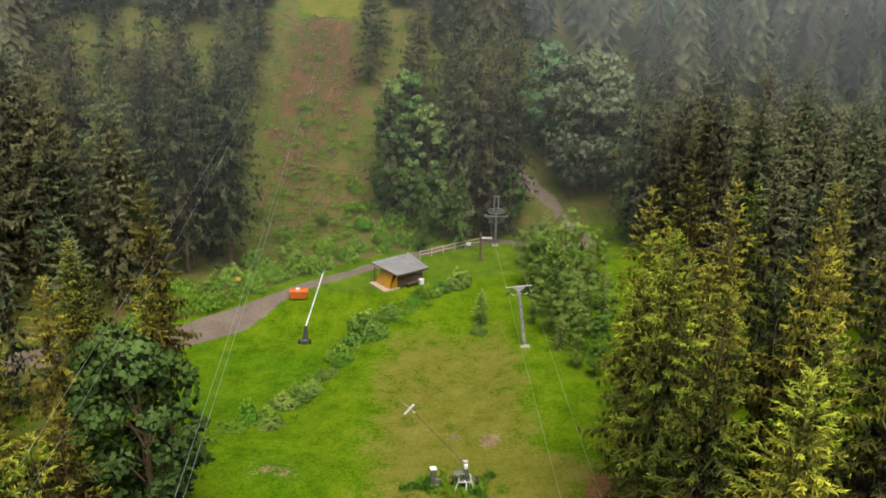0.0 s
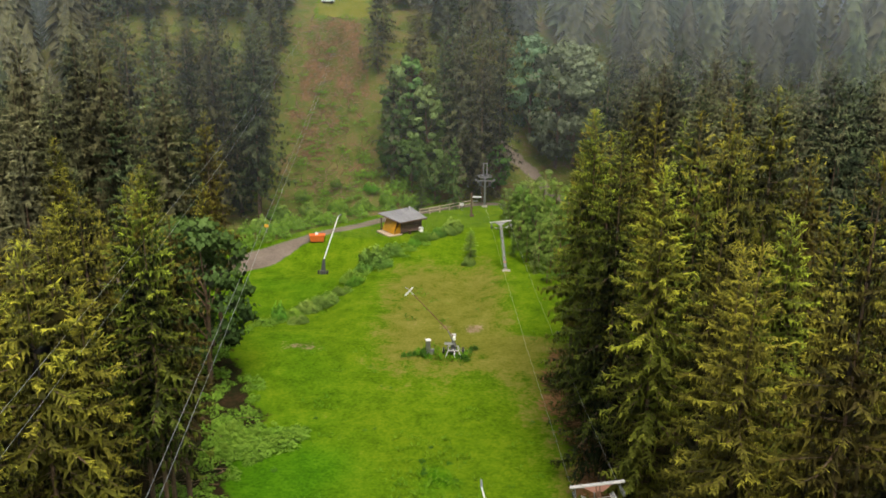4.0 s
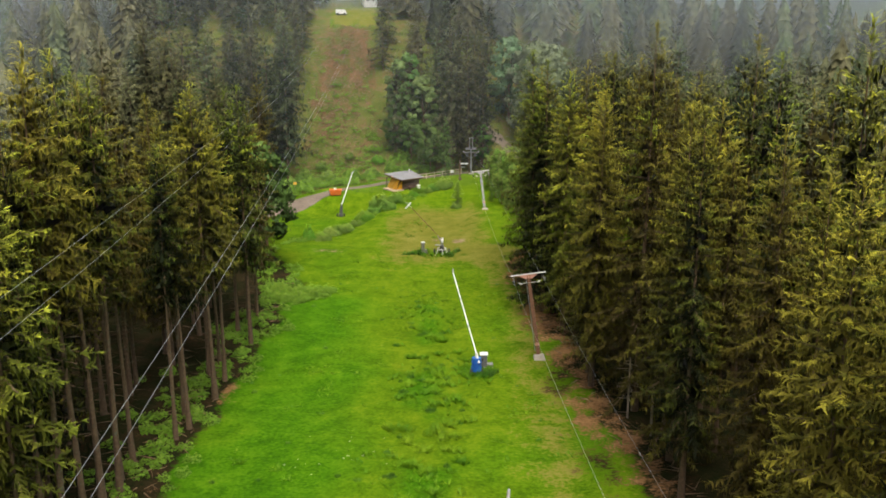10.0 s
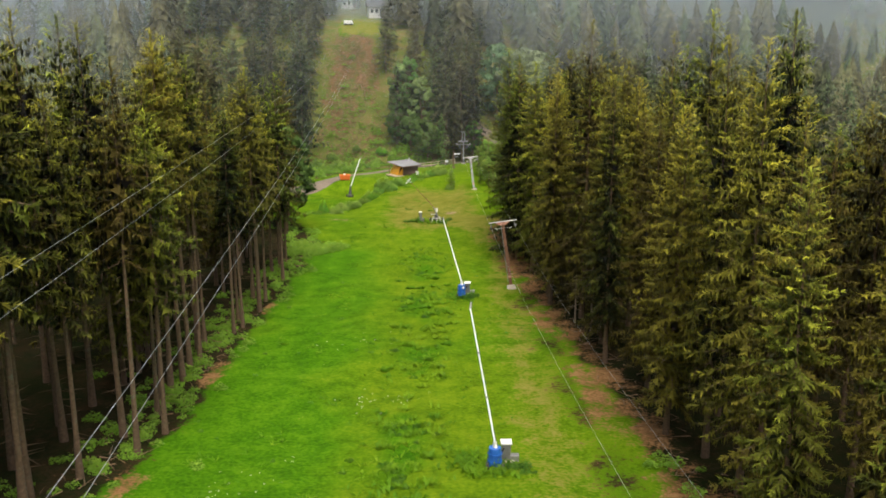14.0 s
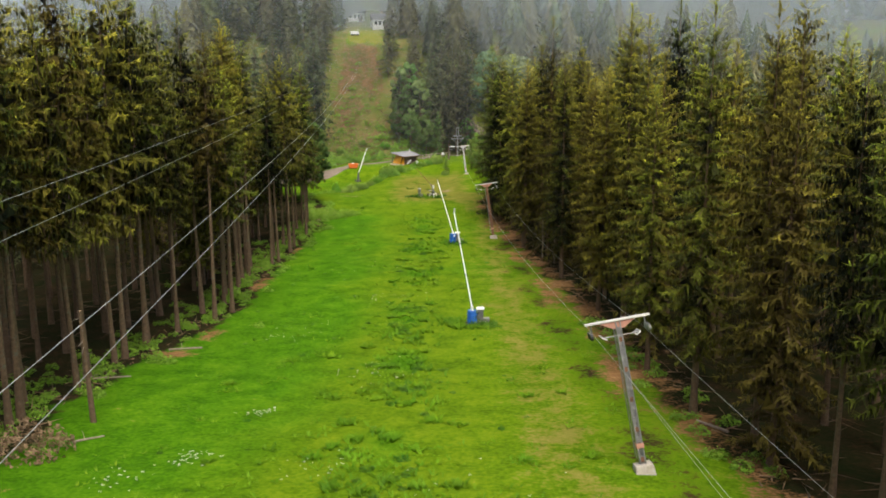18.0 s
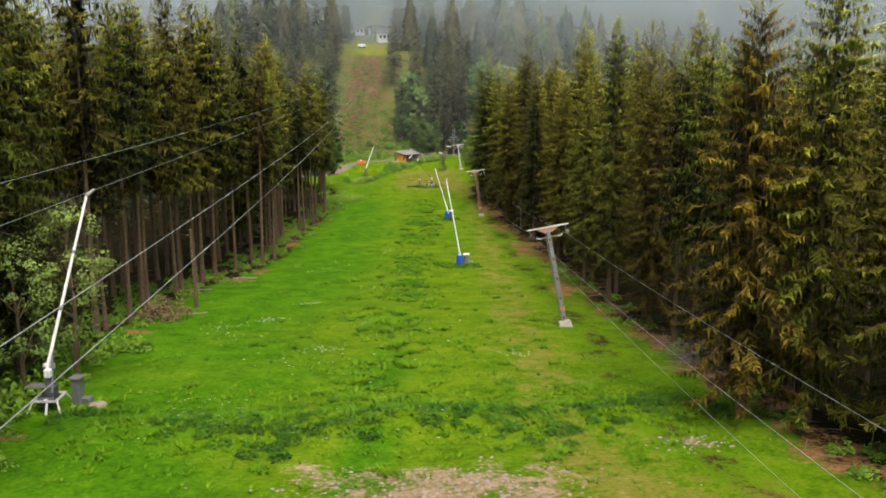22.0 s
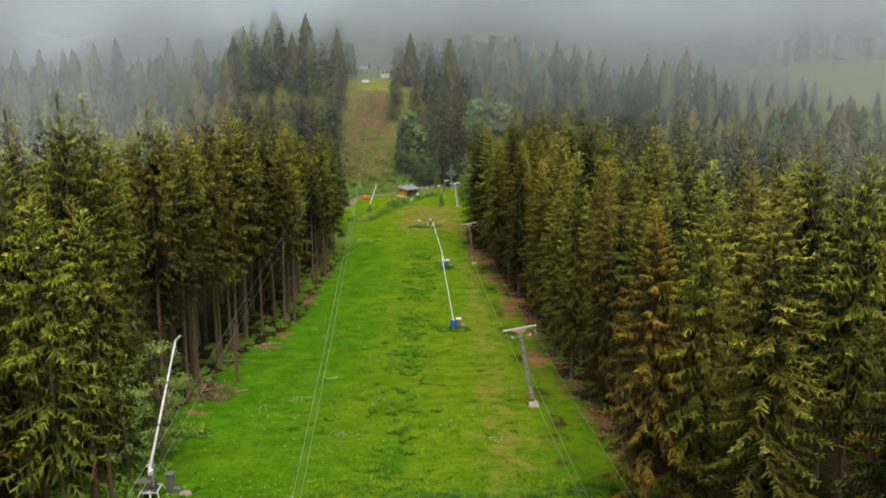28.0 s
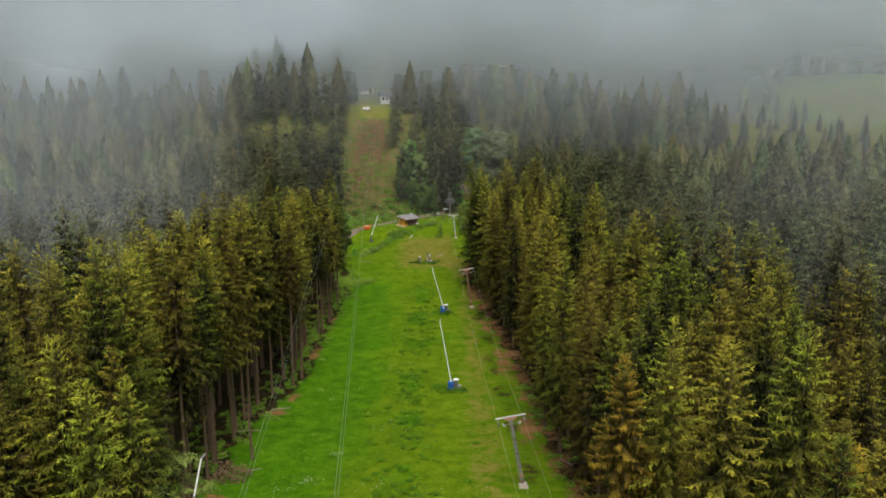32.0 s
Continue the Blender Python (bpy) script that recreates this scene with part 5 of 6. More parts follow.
def lift_tower(base, top, half, mast, label, mast_label, shaft=0.30):
    m, h = axis_frame(base, top)
    ob = new("lift_tower")
    ob.matrix_world = m
    tagged(ob, label, "lift tower", "T-bar lift towers")
    bm = bm_box((0.95, 0.9, 0.55), (0, 0, 0.02))
    for v in bm.verts:
        if v.co.z > 0:
            v.co.x *= 0.85
            v.co.y *= 0.85
    part("foundation", bm, M_CONC, ob, "rough pale concrete block", 0.03)
    # box mast: two channels with battens between
    for s in (-1, 1):
        bm = bmesh.new()
        add_box(bm, (0.07, shaft, h - 0.3), (s * (shaft / 2 - 0.035), 0, h / 2 + 0.12))
        for v in bm.verts:
            if v.co.z > h / 2:
                v.co.x *= 0.82
        part("mast_channel", bm, mast, ob, mast_label)
    part("web", bm_box((shaft - 0.13, 0.08, h - 0.3), (0, 0, h / 2 + 0.12)), mast, ob)
    n = 14
    for k in range(n):
        part("batten", bm_box((shaft - 0.13, shaft * 0.8, 0.20), (0, 0, 0.5 + k * (h - 0.9) / (n - 1))), mast if k % 3 else M_RUST, ob)
    part("collar", bm_box((shaft + 0.05, shaft + 0.05, 0.22), (0, 0, 1.15)), M_SALMON, ob, "faded orange band")
    # crossarm: pale top plate on a tapered gusset
    part("arm_plate", bm_box((2 * half, 0.30, 0.09), (0, 0, h + 0.03)), M_PALE, ob, "pale grey crossarm plate", 0.01)
    bm = bmesh.new()
    pts = [(-half * 0.55, -0.02), (half * 0.55, -0.02), (half * 0.17, -0.36), (-half * 0.17, -0.36)]
    front = [bm.verts.new((x, -0.10, h + z)) for x, z in pts]
    back = [bm.verts.new((x, 0.10, h + z)) for x, z in pts]
    bm.faces.new(front)
    bm.faces.new(back[::-1])
    for a in range(4):
        b = (a + 1) % 4
        bm.faces.new((front[b], front[a], back[a], back[b]))
    part("gusset", bm, M_SALMON if mast is not M_GALV or half > 1.3 else M_GALV, ob, "tapered rusty red arm bracket")
    for s in (-1, 1):
        hang = part("hanger", bm_rod((s * half * 0.83, 0, h), (s * half * 0.83, 0, h - 0.55), 0.035), M_GALV, ob)
        bm = bm_box((0.10, 1.0, 0.10), (s * half * 0.88, 0, h - 0.42))
        part("sheave_beam", bm, M_DARKMETAL if s < 0 else M_GALV, ob)
        for k in (-0.36, 0.0, 0.36):
            bm = bmesh.new()
            add_rod(bm, (s * half * 0.88 - 0.05, k, h - 0.52), (s * half * 0.88 + 0.07, k, h - 0.52), 0.15, 0.15, 14)
            part("sheave", bm, M_RUBBER if s < 0 else M_GALV, ob)
        tray = part("service_tray", bm_box((0.26, 0.95, 0.05), (0, 0, 0), pose(s * half * 0.52, -0.1, h - 0.66, 0, s * -32, 0)), M_PALE, ob, "small pale maintenance step")
        for k in (-0.3, 0.0, 0.3):
            part("tray_slot", bm_box((0.20, 0.12, 0.012), (0, k, 0.032), pose(s * half * 0.52, -0.1, h - 0.66, 0, s * -32, 0)), M_DARKMETAL, tray)
    part("tray_bar", bm_rod((-half * 0.55, -0.1, h - 0.68), (half * 0.55, -0.1, h - 0.68), 0.025), M_GALV, ob)
    for s in (-1, 1):
        part("ladder_rail", bm_rod((-shaft * 0.75 - 0.02, s * 0.14, 0.6), (-shaft * 0.72, s * 0.14, h - 0.3), 0.016), M_GALV, ob)
    for k in range(18):
        z = 0.8 + k * (h - 1.3) / 17
        part("ladder_rung", bm_rod((-shaft * 0.74, -0.14, z), (-shaft * 0.74, 0.14, z), 0.012, None, 5), M_GALV, ob)
    for s in (-0.6, 0.15, 0.6):
        part("bolt", bm_rod((s * half, 0, h + 0.06), (s * half, 0, h + 0.16), 0.03, None, 6), M_GALV, ob)
    return ob


def on_ground(x, y, dz=0.0):
    return (x, y, gz(x, y) + dz)


lift_tower(on_ground(13.19, -56.4, 0.1), (11.95, -55.03, 14.72), 1.5, M_GALV, "grey lift tower with pale crossarm on a concrete block", "weathered grey steel channel")
lift_tower(on_ground(10.36, 21.7, 0.05), (9.47, 23.45, 8.21), 1.45, M_RUST, "rust-brown lift tower with pale crossarm on a concrete block", "dark rusty steel channel")
lift_tower(on_ground(8.24, 76.8, -0.22), (7.65, 78.98, 6.22), 1.2, M_GALV, "short light-grey lift tower beside the thicket", "light grey steel channel", 0.24)


def rope(name, pts, r, label, material=None, category="cable"):
    cu = bpy.data.curves.new(name, "CURVE")
    cu.dimensions, cu.bevel_depth, cu.bevel_resolution = "3D", r, 1
    sp = cu.splines.new("POLY")
    sp.points.add(len(pts) - 1)
    for p, q in zip(sp.points, pts):
        p.co = (*q, 1)
    cu.materials.append(material or M_CABLE)
    return tagged(new(name, cu), label, category)


def sag_between(a, b, sag, n=14):
    a, b = Vector(a), Vector(b)
    return [tuple(a.lerp(b, k / n) - Vector((0, 0, 4 * sag * (k / n) * (1 - k / n)))) for k in range(n + 1)]


for s in (-1, 1):
    p0, p1, p2, p3, p4 = (17.2 + 1.3 * s, -190, 31.5), (11.95 + 1.32 * s, -55.03, 14.35), (9.47 + 1.28 * s, 23.45, 7.85), (7.65 + 1.05 * s, 78.98, 5.9), (6.95 + 0.85 * s, 102.6, 4.75)
    pts = sag_between(p0, p1, 1.6, 20) + sag_between(p1, p2, 1.0)[1:] + sag_between(p2, p3, 0.5)[1:] + sag_between(p3, p4, 0.2)[1:]
    rope("haul_rope", pts, 0.006, "thin grey haul rope running over the lift towers")
rope("signal_cable", sag_between((17.4, -190, 29.5), (12.1, -55.3, 12.6), 2.2, 20), 0.006, "thin grey signal cable beside the lift towers")
# heavier ropes crossing high over the meadow on the forest side
for a, b, c, d, e, g in ((-6.97, -6.38, 20.571, -2.016, 1.456, -0.031), (-6.85, -6.398, 19.992, -1.781, 1.37, -0.223), (-12.764, -6.245, 20.888, -2.429, 1.278, 0.334), (-12.646, -6.009, 19.685, -2.376, 1.831, 0.739)):
    pts = []
    for k in range(46):
        y = -220 + k * (140 + 220) / 45
        q = y / 100
        pts.append((a + b * q, y, c + d * q + e * q * q + g * q ** 3))
    rope("overhead_line", pts, 0.0068, "pale steel overhead line strung high along the meadow")


def station():
    ob = thing("lift_station", on_ground(7.0, 103.0), "grey steel T-bar lift turnaround with a large wheel", "lift station")
    ob.scale = (0.84, 0.84, 0.84)
    part("foundation", bm_box((0.9, 0.9, 0.3), (0, 0, 0.0)), M_CONC, ob, "", 0.03)
    part("column", bm_rod((0, 0, 0.2), (0, 0, 5.0), 0.17, 0.14, 12), M_GALV, ob)
    bm = bmesh.new()
    for k in range(28):
        a, b = 2 * math.pi * k / 28, 2 * math.pi * (k + 1) / 28
        add_rod(bm, (1.15 * math.cos(a), 1.15 * math.sin(a), 5.0), (1.15 * math.cos(b), 1.15 * math.sin(b), 5.0), 0.09, None, 6)
    wheel = part("bullwheel", bm, M_GALV, ob, "pale grey rope wheel")
    for k in range(8):
        a = k * math.pi / 4
        part("spoke", bm_rod((0, 0, 5.0), (1.12 * math.cos(a), 1.12 * math.sin(a), 5.0), 0.045), M_GALV, wheel)
    part("hub", bm_rod((0, 0, 4.8), (0, 0, 5.25), 0.24, None, 12), M_DARKMETAL, wheel)
    part("crossbeam", bm_box((3.0, 0.22, 0.20), (0, -0.4, 4.35)), M_GALV, ob, "", 0.01)
    for s in (-1, 1):
        part("upright", bm_box((0.16, 0.16, 2.1), (s * 0.28, 0.3, 6.0)), M_GALV, ob)
        part("motor_box", bm_box((0.5, 0.6, 0.6), (s * 0.75, -0.3, 3.8)), M_DARKMETAL, ob, "", 0.03)
        part("brace", bm_rod((s * 1.3, -0.4, 4.3), (0, 0, 3.0), 0.05), M_GALV, ob)
        part("rope_guide", bm_box((0.30, 0.5, 0.28), (s * 1.45, -0.4, 4.45)), M_GALV, ob, "", 0.02)
    part("top_beam", bm_box((0.9, 0.14, 0.14), (0, 0.3, 7.0)), M_GALV, ob)
    part("ladder", bm_box((0.32, 0.05, 3.6), (0.0, -0.26, 2.6)), M_GALV, ob)


station()


def marker_post():
    ob = thing("marker_post", on_ground(5.1, 98.6), "brown wooden post with a white crossboard at the lift start", "post")
    part("post", bm_box((0.24, 0.24, 3.2), (0, 0, 1.55)), M_TIMBER, ob, "", 0.02)
    part("board", bm_box((1.2, 0.06, 0.22), (0.65, 0, 2.6)), M_SIGN, ob, "white board", 0.01)
    part("lower_board", bm_box((0.7, 0.05, 0.16), (0.5, 0, 2.05)), M_GALV, ob)
    part("foot", bm_box((0.5, 0.5, 0.3), (0.05, 0, 0.1)), M_TIMBER, ob, "", 0.03)


marker_post()


# ---- snow lances with their cabinets ----
def tube_from(ob, base, tip, r, white_from=0.0, head=True):
    """The lance's long tapering tube with its nozzle head."""
    b, t = Vector(base), Vector(tip)
    d = (t - b)
    joint = b + d * white_from
    if white_from > 0:
        part("lower_tube", bm_rod(b, joint, r * 1.15, r, 10), M_RUST, ob, "dull brown tube")
        part("nozzle_bar", bm_rod(t + Vector((-0.30, 0, -0.55)), t + Vector((0.33, 0, 0.2)), 0.07, 0.08, 8), M_WHITE, ob, "white nozzle bar")
    tube = part("lance_tube", bm_rod(joint, t, r, r * 0.75, 10), M_WHITE, ob, "long white tapering tube")
    for k in (0.33, 0.66):
        q = joint + (t - joint) * k
        part("clamp", bm_rod(q, q + d.normalized() * 0.12, r * 1.25, None, 10), M_GALV, tube)
    if head:
        u = d.normalized()
        part("nozzle_head", bm_rod(t, t + (u + Vector((0.25, 0.1, -0.5))).normalized() * 0.42, r * 1.25, r * 0.9, 10), M_GALV, ob, "bent metal nozzle head")
    return tube


def lance_pad(at, tip, label):
    """Lance on a ram stand wrapped in a blue safety pad."""
    ob = thing("snow_lance", at, label, "snow lance", "snow lances")
    local = Vector(tip) - Vector(at)
    part("foot", bm_box((1.0, 0.9, 0.16), (0, 0, 0.05)), M_DARKMETAL, ob, "", 0.02)
    bm = bm_rod((0, 0, 0.1), (0, 0, 1.25), 0.42, 0.36, 14)
    pad = part("pad", bm, M_BLUE, ob, "blue padded cover", 0.03)
    for z in (0.4, 0.85):
        part("strap", bm_rod((0, 0, z), (0, 0, z + 0.05), 0.43, None, 14), M_BLUE, pad)
    part("swivel", bm_rod((0, 0, 1.2), (0, 0, 1.6), 0.14, 0.11, 10), M_PALE, ob)
    part("ram", bm_rod((0.25, -0.25, 0.7), Vector((0, 0, 1.5)) + (local - Vector((0, 0, 1.5))) * 0.14, 0.05), M_DARKMETAL, ob)
    part("counter_arm", bm_rod(Vector((0, 0, 1.5)), Vector((0, 0, 1.5)) - (local - Vector((0, 0, 1.5))).normalized() * 0.7, 0.09), M_WHITE, ob)
    for s in (-1, 1):
        part("wheel", bm_rod((s * 0.45 - 0.08, -0.42, 0.2), (s * 0.45 + 0.08, -0.42, 0.2), 0.2, None, 12), M_RUBBER, ob)
    part("hose", bm_rod((0.1, 0.3, 0.15), (0.55, 0.55, 0.9), 0.05), M_RUBBER, ob)
    tube_from(ob, (0, 0, 1.5), local, 0.058)
    return ob


def cabinet(x, y, h, w, label, cap=M_SIGN, body=M_GALV, rz=0.0):
    ob = thing("hydrant_cabinet", on_ground(x, y), label, "cabinet", "hydrant cabinets", rz)
    part("body", bm_box((w, w, h), (0, 0, h / 2)), body, ob, "", 0.02)
    part("cap", bm_box((w * 1.3, w * 1.3, 0.10), (0, 0, h + 0.05)), cap, ob, "pale flat cap", 0.015)
    part("door", bm_box((w * 0.78, 0.03, h * 0.7), (0, -w / 2 - 0.012, h * 0.52)), body, ob)
    part("plinth", bm_box((w * 1.5, w * 1.6, 0.24), (w * 0.2, 0, 0.02)), M_CONC, ob, "", 0.02)
    part("pipe_box", bm_box((w * 1.1, w * 0.8, h * 0.36), (w * 0.95, 0, h * 0.18)), body, ob, "", 0.02)
    return ob


lance_pad(on_ground(5.14, 18.9), (3.31, 22.43, 8.67), "white snow lance leaning over a blue padded stand")
lance_pad(on_ground(6.29, -22.9), (4.9, -20.3, 13.01), "white snow lance leaning over a blue padded stand")
cabinet(5.75, 19.9, 1.15, 0.5, "grey hydrant cabinet with white cap beside the lance")
cabinet(7.0, -22.0, 1.15, 0.5, "grey hydrant cabinet with white cap beside the lance")
cabinet(0.1, 56.1, 1.3, 0.34, "slim grey hydrant pillar with a white cap", rz=12)
cabinet(-13.25, -77.3, 1.45, 0.46, "slim grey hydrant pillar with a pale cap by a stone", cap=M_GALV, rz=-10)
bm = bmesh.new()
bmesh.ops.create_icosphere(bm, subdivisions=2, radius=0.45)
for v in bm.verts:
    v.co = Vector((v.co.x * 1.2, v.co.y, v.co.z * 0.6)) * (0.9 + 0.2 * noise.noise(v.co * 3))
me = bpy.data.meshes.new("boulder")
bm.to_mesh(me)
bm.free()
me.materials.append(M_STONE)
ob = new("boulder", me)
ob.matrix_world = pose(*on_ground(-12.2, -77.6, 0.08))
tagged(ob, "pale brown flat stone beside the hydrant pillar", "stone")


def lance_frame(at, tip, label, white_from=0.0, r=0.10, wheels=True, size=1.0):
    """Lance on an open steel frame with outrigger legs."""
    ob = thing("snow_lance", at, label, "snow lance", "snow lances")
    local = (Vector(tip) - Vector(at)) / size
    ob.scale = (size, size, size)
    for s in (-1, 1):
        for q in (-1, 1):
            part("outrigger", bm_rod((s * 0.42, q * 0.4, 0.62), (s * 0.70, q * 0.75, -0.05), 0.04), M_PALE, ob)
        part("side_frame", bm_box((0.07, 1.1, 0.07), (s * 0.42, 0, 0.55)), M_PALE, ob)
    for q in (-1, 1):
        part("cross_frame", bm_box((0.9, 0.07, 0.07), (0, q * 0.5, 0.55)), M_PALE, ob)
    part("middle_frame", bm_box((0.12, 1.05, 0.08), (0, 0, 0.56)), M_PALE, ob)
    part("front_foot", bm_rod((0.1, -0.55, 0.5), (0.1, -0.75, 0.0), 0.05), M_WHITE, ob)
    bm = bm_rod((0, 0, 0.2), (0, 0, 1.5), 0.16, 0.11, 10)
    part("mast", bm, M_GALV, ob)
    part("drive_box", bm_box((0.46, 0.50, 0.55), (0.02, 0.05, 0.72)), M_DARKMETAL, ob, "dark drive housing", 0.04)
    part("cable_drum", bm_rod((-0.34, -0.25, 0.45), (0.30, -0.25, 0.45), 0.17, None, 12), M_DARKMETAL, ob)
    part("valve_block", bm_box((0.26, 0.26, 0.34), (0.06, -0.1, 1.55)), M_WHITE, ob, "white valve block", 0.04)
    part("splash_plate", bm_box((0.75, 0.5, 0.05), (-0.4, -0.1, 1.05), None), M_GALV, ob, "", 0.01)
    part("ram", bm_rod((0.2, -0.2, 0.8), Vector((0, 0, 1.7)) + (local - Vector((0, 0, 1.7))) * 0.12, 0.05), M_GALV, ob)
    part("winch", bm_rod((-0.2, 0.2, 1.75), (0.2, 0.2, 1.75), 0.11, None, 10), M_PALE, ob)
    if wheels:
        for s in (-1, 1):
            w = part("wheel", bm_rod((s * 0.85 - 0.09, 0.1, 0.3), (s * 0.85 + 0.09, 0.1, 0.3), 0.3, None, 14), M_RUBBER, ob)
            part("rim", bm_rod((s * 0.85 - 0.10, 0.1, 0.3), (s * 0.85 + 0.10, 0.1, 0.3), 0.15, None, 10), M_PALE, w)
    tube_from(ob, (0, 0, 1.7), local, r, white_from)
    return ob


lance_frame(on_ground(-14.36, -78.0), (-13.07, -74.64, 20.2), "tall white snow lance on a grey steel frame by bushes", 0.0, 0.070, False, 1.25)
lance_frame(on_ground(2.3, 56.2), (-1.6, 56.75, 6.6), "snow lance on a wheeled steel frame on the meadow", 0.90, 0.030)


def old_lance():
    at = on_ground(-12.13, 81.0)
    tip = Vector((-10.64, 84.34, 5.11))
    ob = thing("snow_lance", at, "white snow lance on a dark cone-shaped stand", "snow lance", "snow lances")
    local = tip - Vector(at)
    part("stand", bm_rod((0, 0, 0), (0.1, 0.15, 1.7), 0.30, 0.13, 9), M_DARKMETAL, ob, "dark grey tapering stand")
    part("machine_box", bm_box((0.62, 0.55, 0.45), (0, -0.1, 0.2)), M_DARKMETAL, ob, "", 0.04)
    for s in (-1, 1):
        part("wheel", bm_rod((s * 0.5 - 0.08, -0.2, 0.22), (s * 0.5 + 0.08, -0.2, 0.22), 0.24, None, 12), M_RUBBER, ob)
    tube_from(ob, (0.1, 0.15, 1.6), local, 0.07)


old_lance()


# ---- hut, orange container, rail, signs ----
def hut():
    ob = thing("wooden_hut", (-3.55, 91.75, gz(-3.55, 91.75) - 0.05), "small timber hut with grey roof and yellow tarpaulin", "hut", rz=36.0)
    L, D = 3.6, 2.5
    # log walls
    for k in range(6):
        z = 0.35 + k * 0.235
        part("log", bm_rod((-L / 2 + 0.7, -D / 2, z), (L / 2, -D / 2, z), 0.125, None, 8), M_TIMBER, ob)
        part("log", bm_rod((L / 2, -D / 2, z), (L / 2, D / 2, z), 0.125, None, 8), M_TIMBER, ob)
        part("log", bm_rod((-L / 2 + 0.7, D / 2, z), (L / 2, D / 2, z), 0.125, None, 8), M_TIMBER, ob)
    part("wall_back", bm_box((0.12, D - 0.2, 1.6), (-L / 2 + 0.75, 0, 1.0)), M_TIMBER, ob)
    for x, y in ((-L / 2 + 0.7, -D / 2), (L / 2, -D / 2), (L / 2, D / 2), (-L / 2 + 0.7, D / 2)):
        part("corner_post", bm_box((0.2, 0.2, 1.72), (x, y, 0.86)), M_TIMBER, ob, "", 0.02)
    # mono-pitch roof, falling towards the meadow
    rm = pose(-0.1, -0.1, 2.02, 9, 0, 0)
    bm = bm_box((4.9, 3.5, 0.12))
    for v in bm.verts:
        v.co.x += 1.0 if v.co.y < 0 and v.co.x < 0 else 0.0
    bmesh.ops.transform(bm, matrix=rm, verts=bm.verts)
    roof = part("roof", bm, M_ROOF, ob, "flat grey felt roof, longer at the back", 0.015)
    for k in range(5):
        part("felt_seam", bm_box((0.03, 3.46, 0.02), (-1.2 + k * 0.8, 0, 0.068), rm), M_ROOF, roof)
    part("fascia", bm_box((3.9, 0.05, 0.18), (0.5, -1.775, -0.05), rm), M_TIMBER, roof)
    part("fascia", bm_rod(rm @ Vector((-2.45, 1.75, -0.04)), rm @ Vector((-1.45, -1.75, -0.04)), 0.07, None, 6), M_TIMBER, roof)
    # counter and tarpaulin under the open end
    part("deck", bm_box((1.9, 2.9, 0.18), (-L / 2 - 0.15, 0, 0.12)), M_DECK, ob, "pale boarded deck", 0.01)
    bm = bmesh.new()
    rows = []
    for i in range(7):
        rows.append([bm.verts.new((-L / 2 - 0.42 + 0.11 * i + 0.05 * math.sin(j * 1.7 + i), -D / 2 + 0.02 + j * D / 9 * 0.97, 0.3 + 0.24 * i)) for j in range(10)])
    for i in range(6):
        for j in range(9):
            bm.faces.new((rows[i][j], rows[i][j + 1], rows[i + 1][j + 1], rows[i + 1][j]))
    bmesh.ops.solidify(bm, geom=bm.faces[:], thickness=0.03)
    part("tarpaulin", bm, M_YELLOW, ob, "bright yellow tarpaulin closing the open end")
    bm = bmesh.new()
    vs = [bm.verts.new(p) for p in ((-L / 2 - 0.38, -D / 2 - 0.06, 0.3), (-L / 2 + 0.65, -D / 2 - 0.06, 0.3), (-L / 2 + 0.65, -D / 2 - 0.06, 1.7))]
    bm.faces.new(vs)
    bmesh.ops.solidify(bm, geom=bm.faces[:], thickness=0.03)
    part("side_curtain", bm, M_YELLOW, ob)
    for s in (1,):
        part("porch_post", bm_box((0.12, 0.12, 1.75), (-L / 2 - 0.5, s * (D / 2 + 0.05), 0.95)), M_TIMBER, ob)
    part("bench", bm_box((1.8, 0.35, 0.10), (0.6, -D / 2 - 0.45, 0.5)), M_TIMBER, ob)
    for x in (-0.1, 1.3):
        part("bench_leg", bm_box((0.10, 0.3, 0.5), (x, -D / 2 - 0.45, 0.22)), M_TIMBER, ob)
    part("chimney", bm_rod((1.6, 0.9, 1.9), (1.6, 0.9, 2.7), 0.09, None, 10), M_PALE, roof, "pale stove pipe")


hut()
ob = thing("white_barrel", on_ground(-1.3, 91.2), "white plastic barrel standing beside the hut", "barrel")
part("body", bm_rod((0, 0, 0), (0, 0, 0.48), 0.30, 0.28, 14), M_WHITE, ob, "", 0.03)
part("lid", bm_rod((0, 0, 0.47), (0, 0, 0.53), 0.31, None, 14), M_SIGN, ob)


def container():
    ob = thing("orange_container", on_ground(-13.6, 87.9), "open orange steel container on the grass beside the road", "container", rz=6)
    ob.scale = (0.78, 0.78, 0.78)
    bm = bm_box((2.3, 1.2, 0.95), (0, 0, 0.55))
    for v in bm.verts:
        if v.co.z < 0.4:
            v.co.x *= 0.86
            v.co.y *= 0.9
    part("body", bm, M_ORANGE, ob, "", 0.02)
    for s in (-1, 1):
        part("rim", bm_box((2.4, 0.09, 0.10), (0, s * 0.6, 1.04)), M_ORANGE, ob)
        part("rim", bm_box((0.09, 1.2, 0.10), (s * 1.17, 0, 1.04)), M_ORANGE, ob)
        part("skid", bm_box((1.9, 0.12, 0.12), (0, s * 0.4, 0.05)), M_DARKMETAL, ob)
    for k in range(4):
        part("rib", bm_box((0.07, 0.06, 0.75), (-0.8 + k * 0.53, -0.585, 0.62)), M_ORANGE, ob)
    part("load", bm_box((0.5, 0.4, 0.3), (-0.1, 0.1, 1.2)), M_SIGN, ob, "white bundle on top", 0.05)


container()


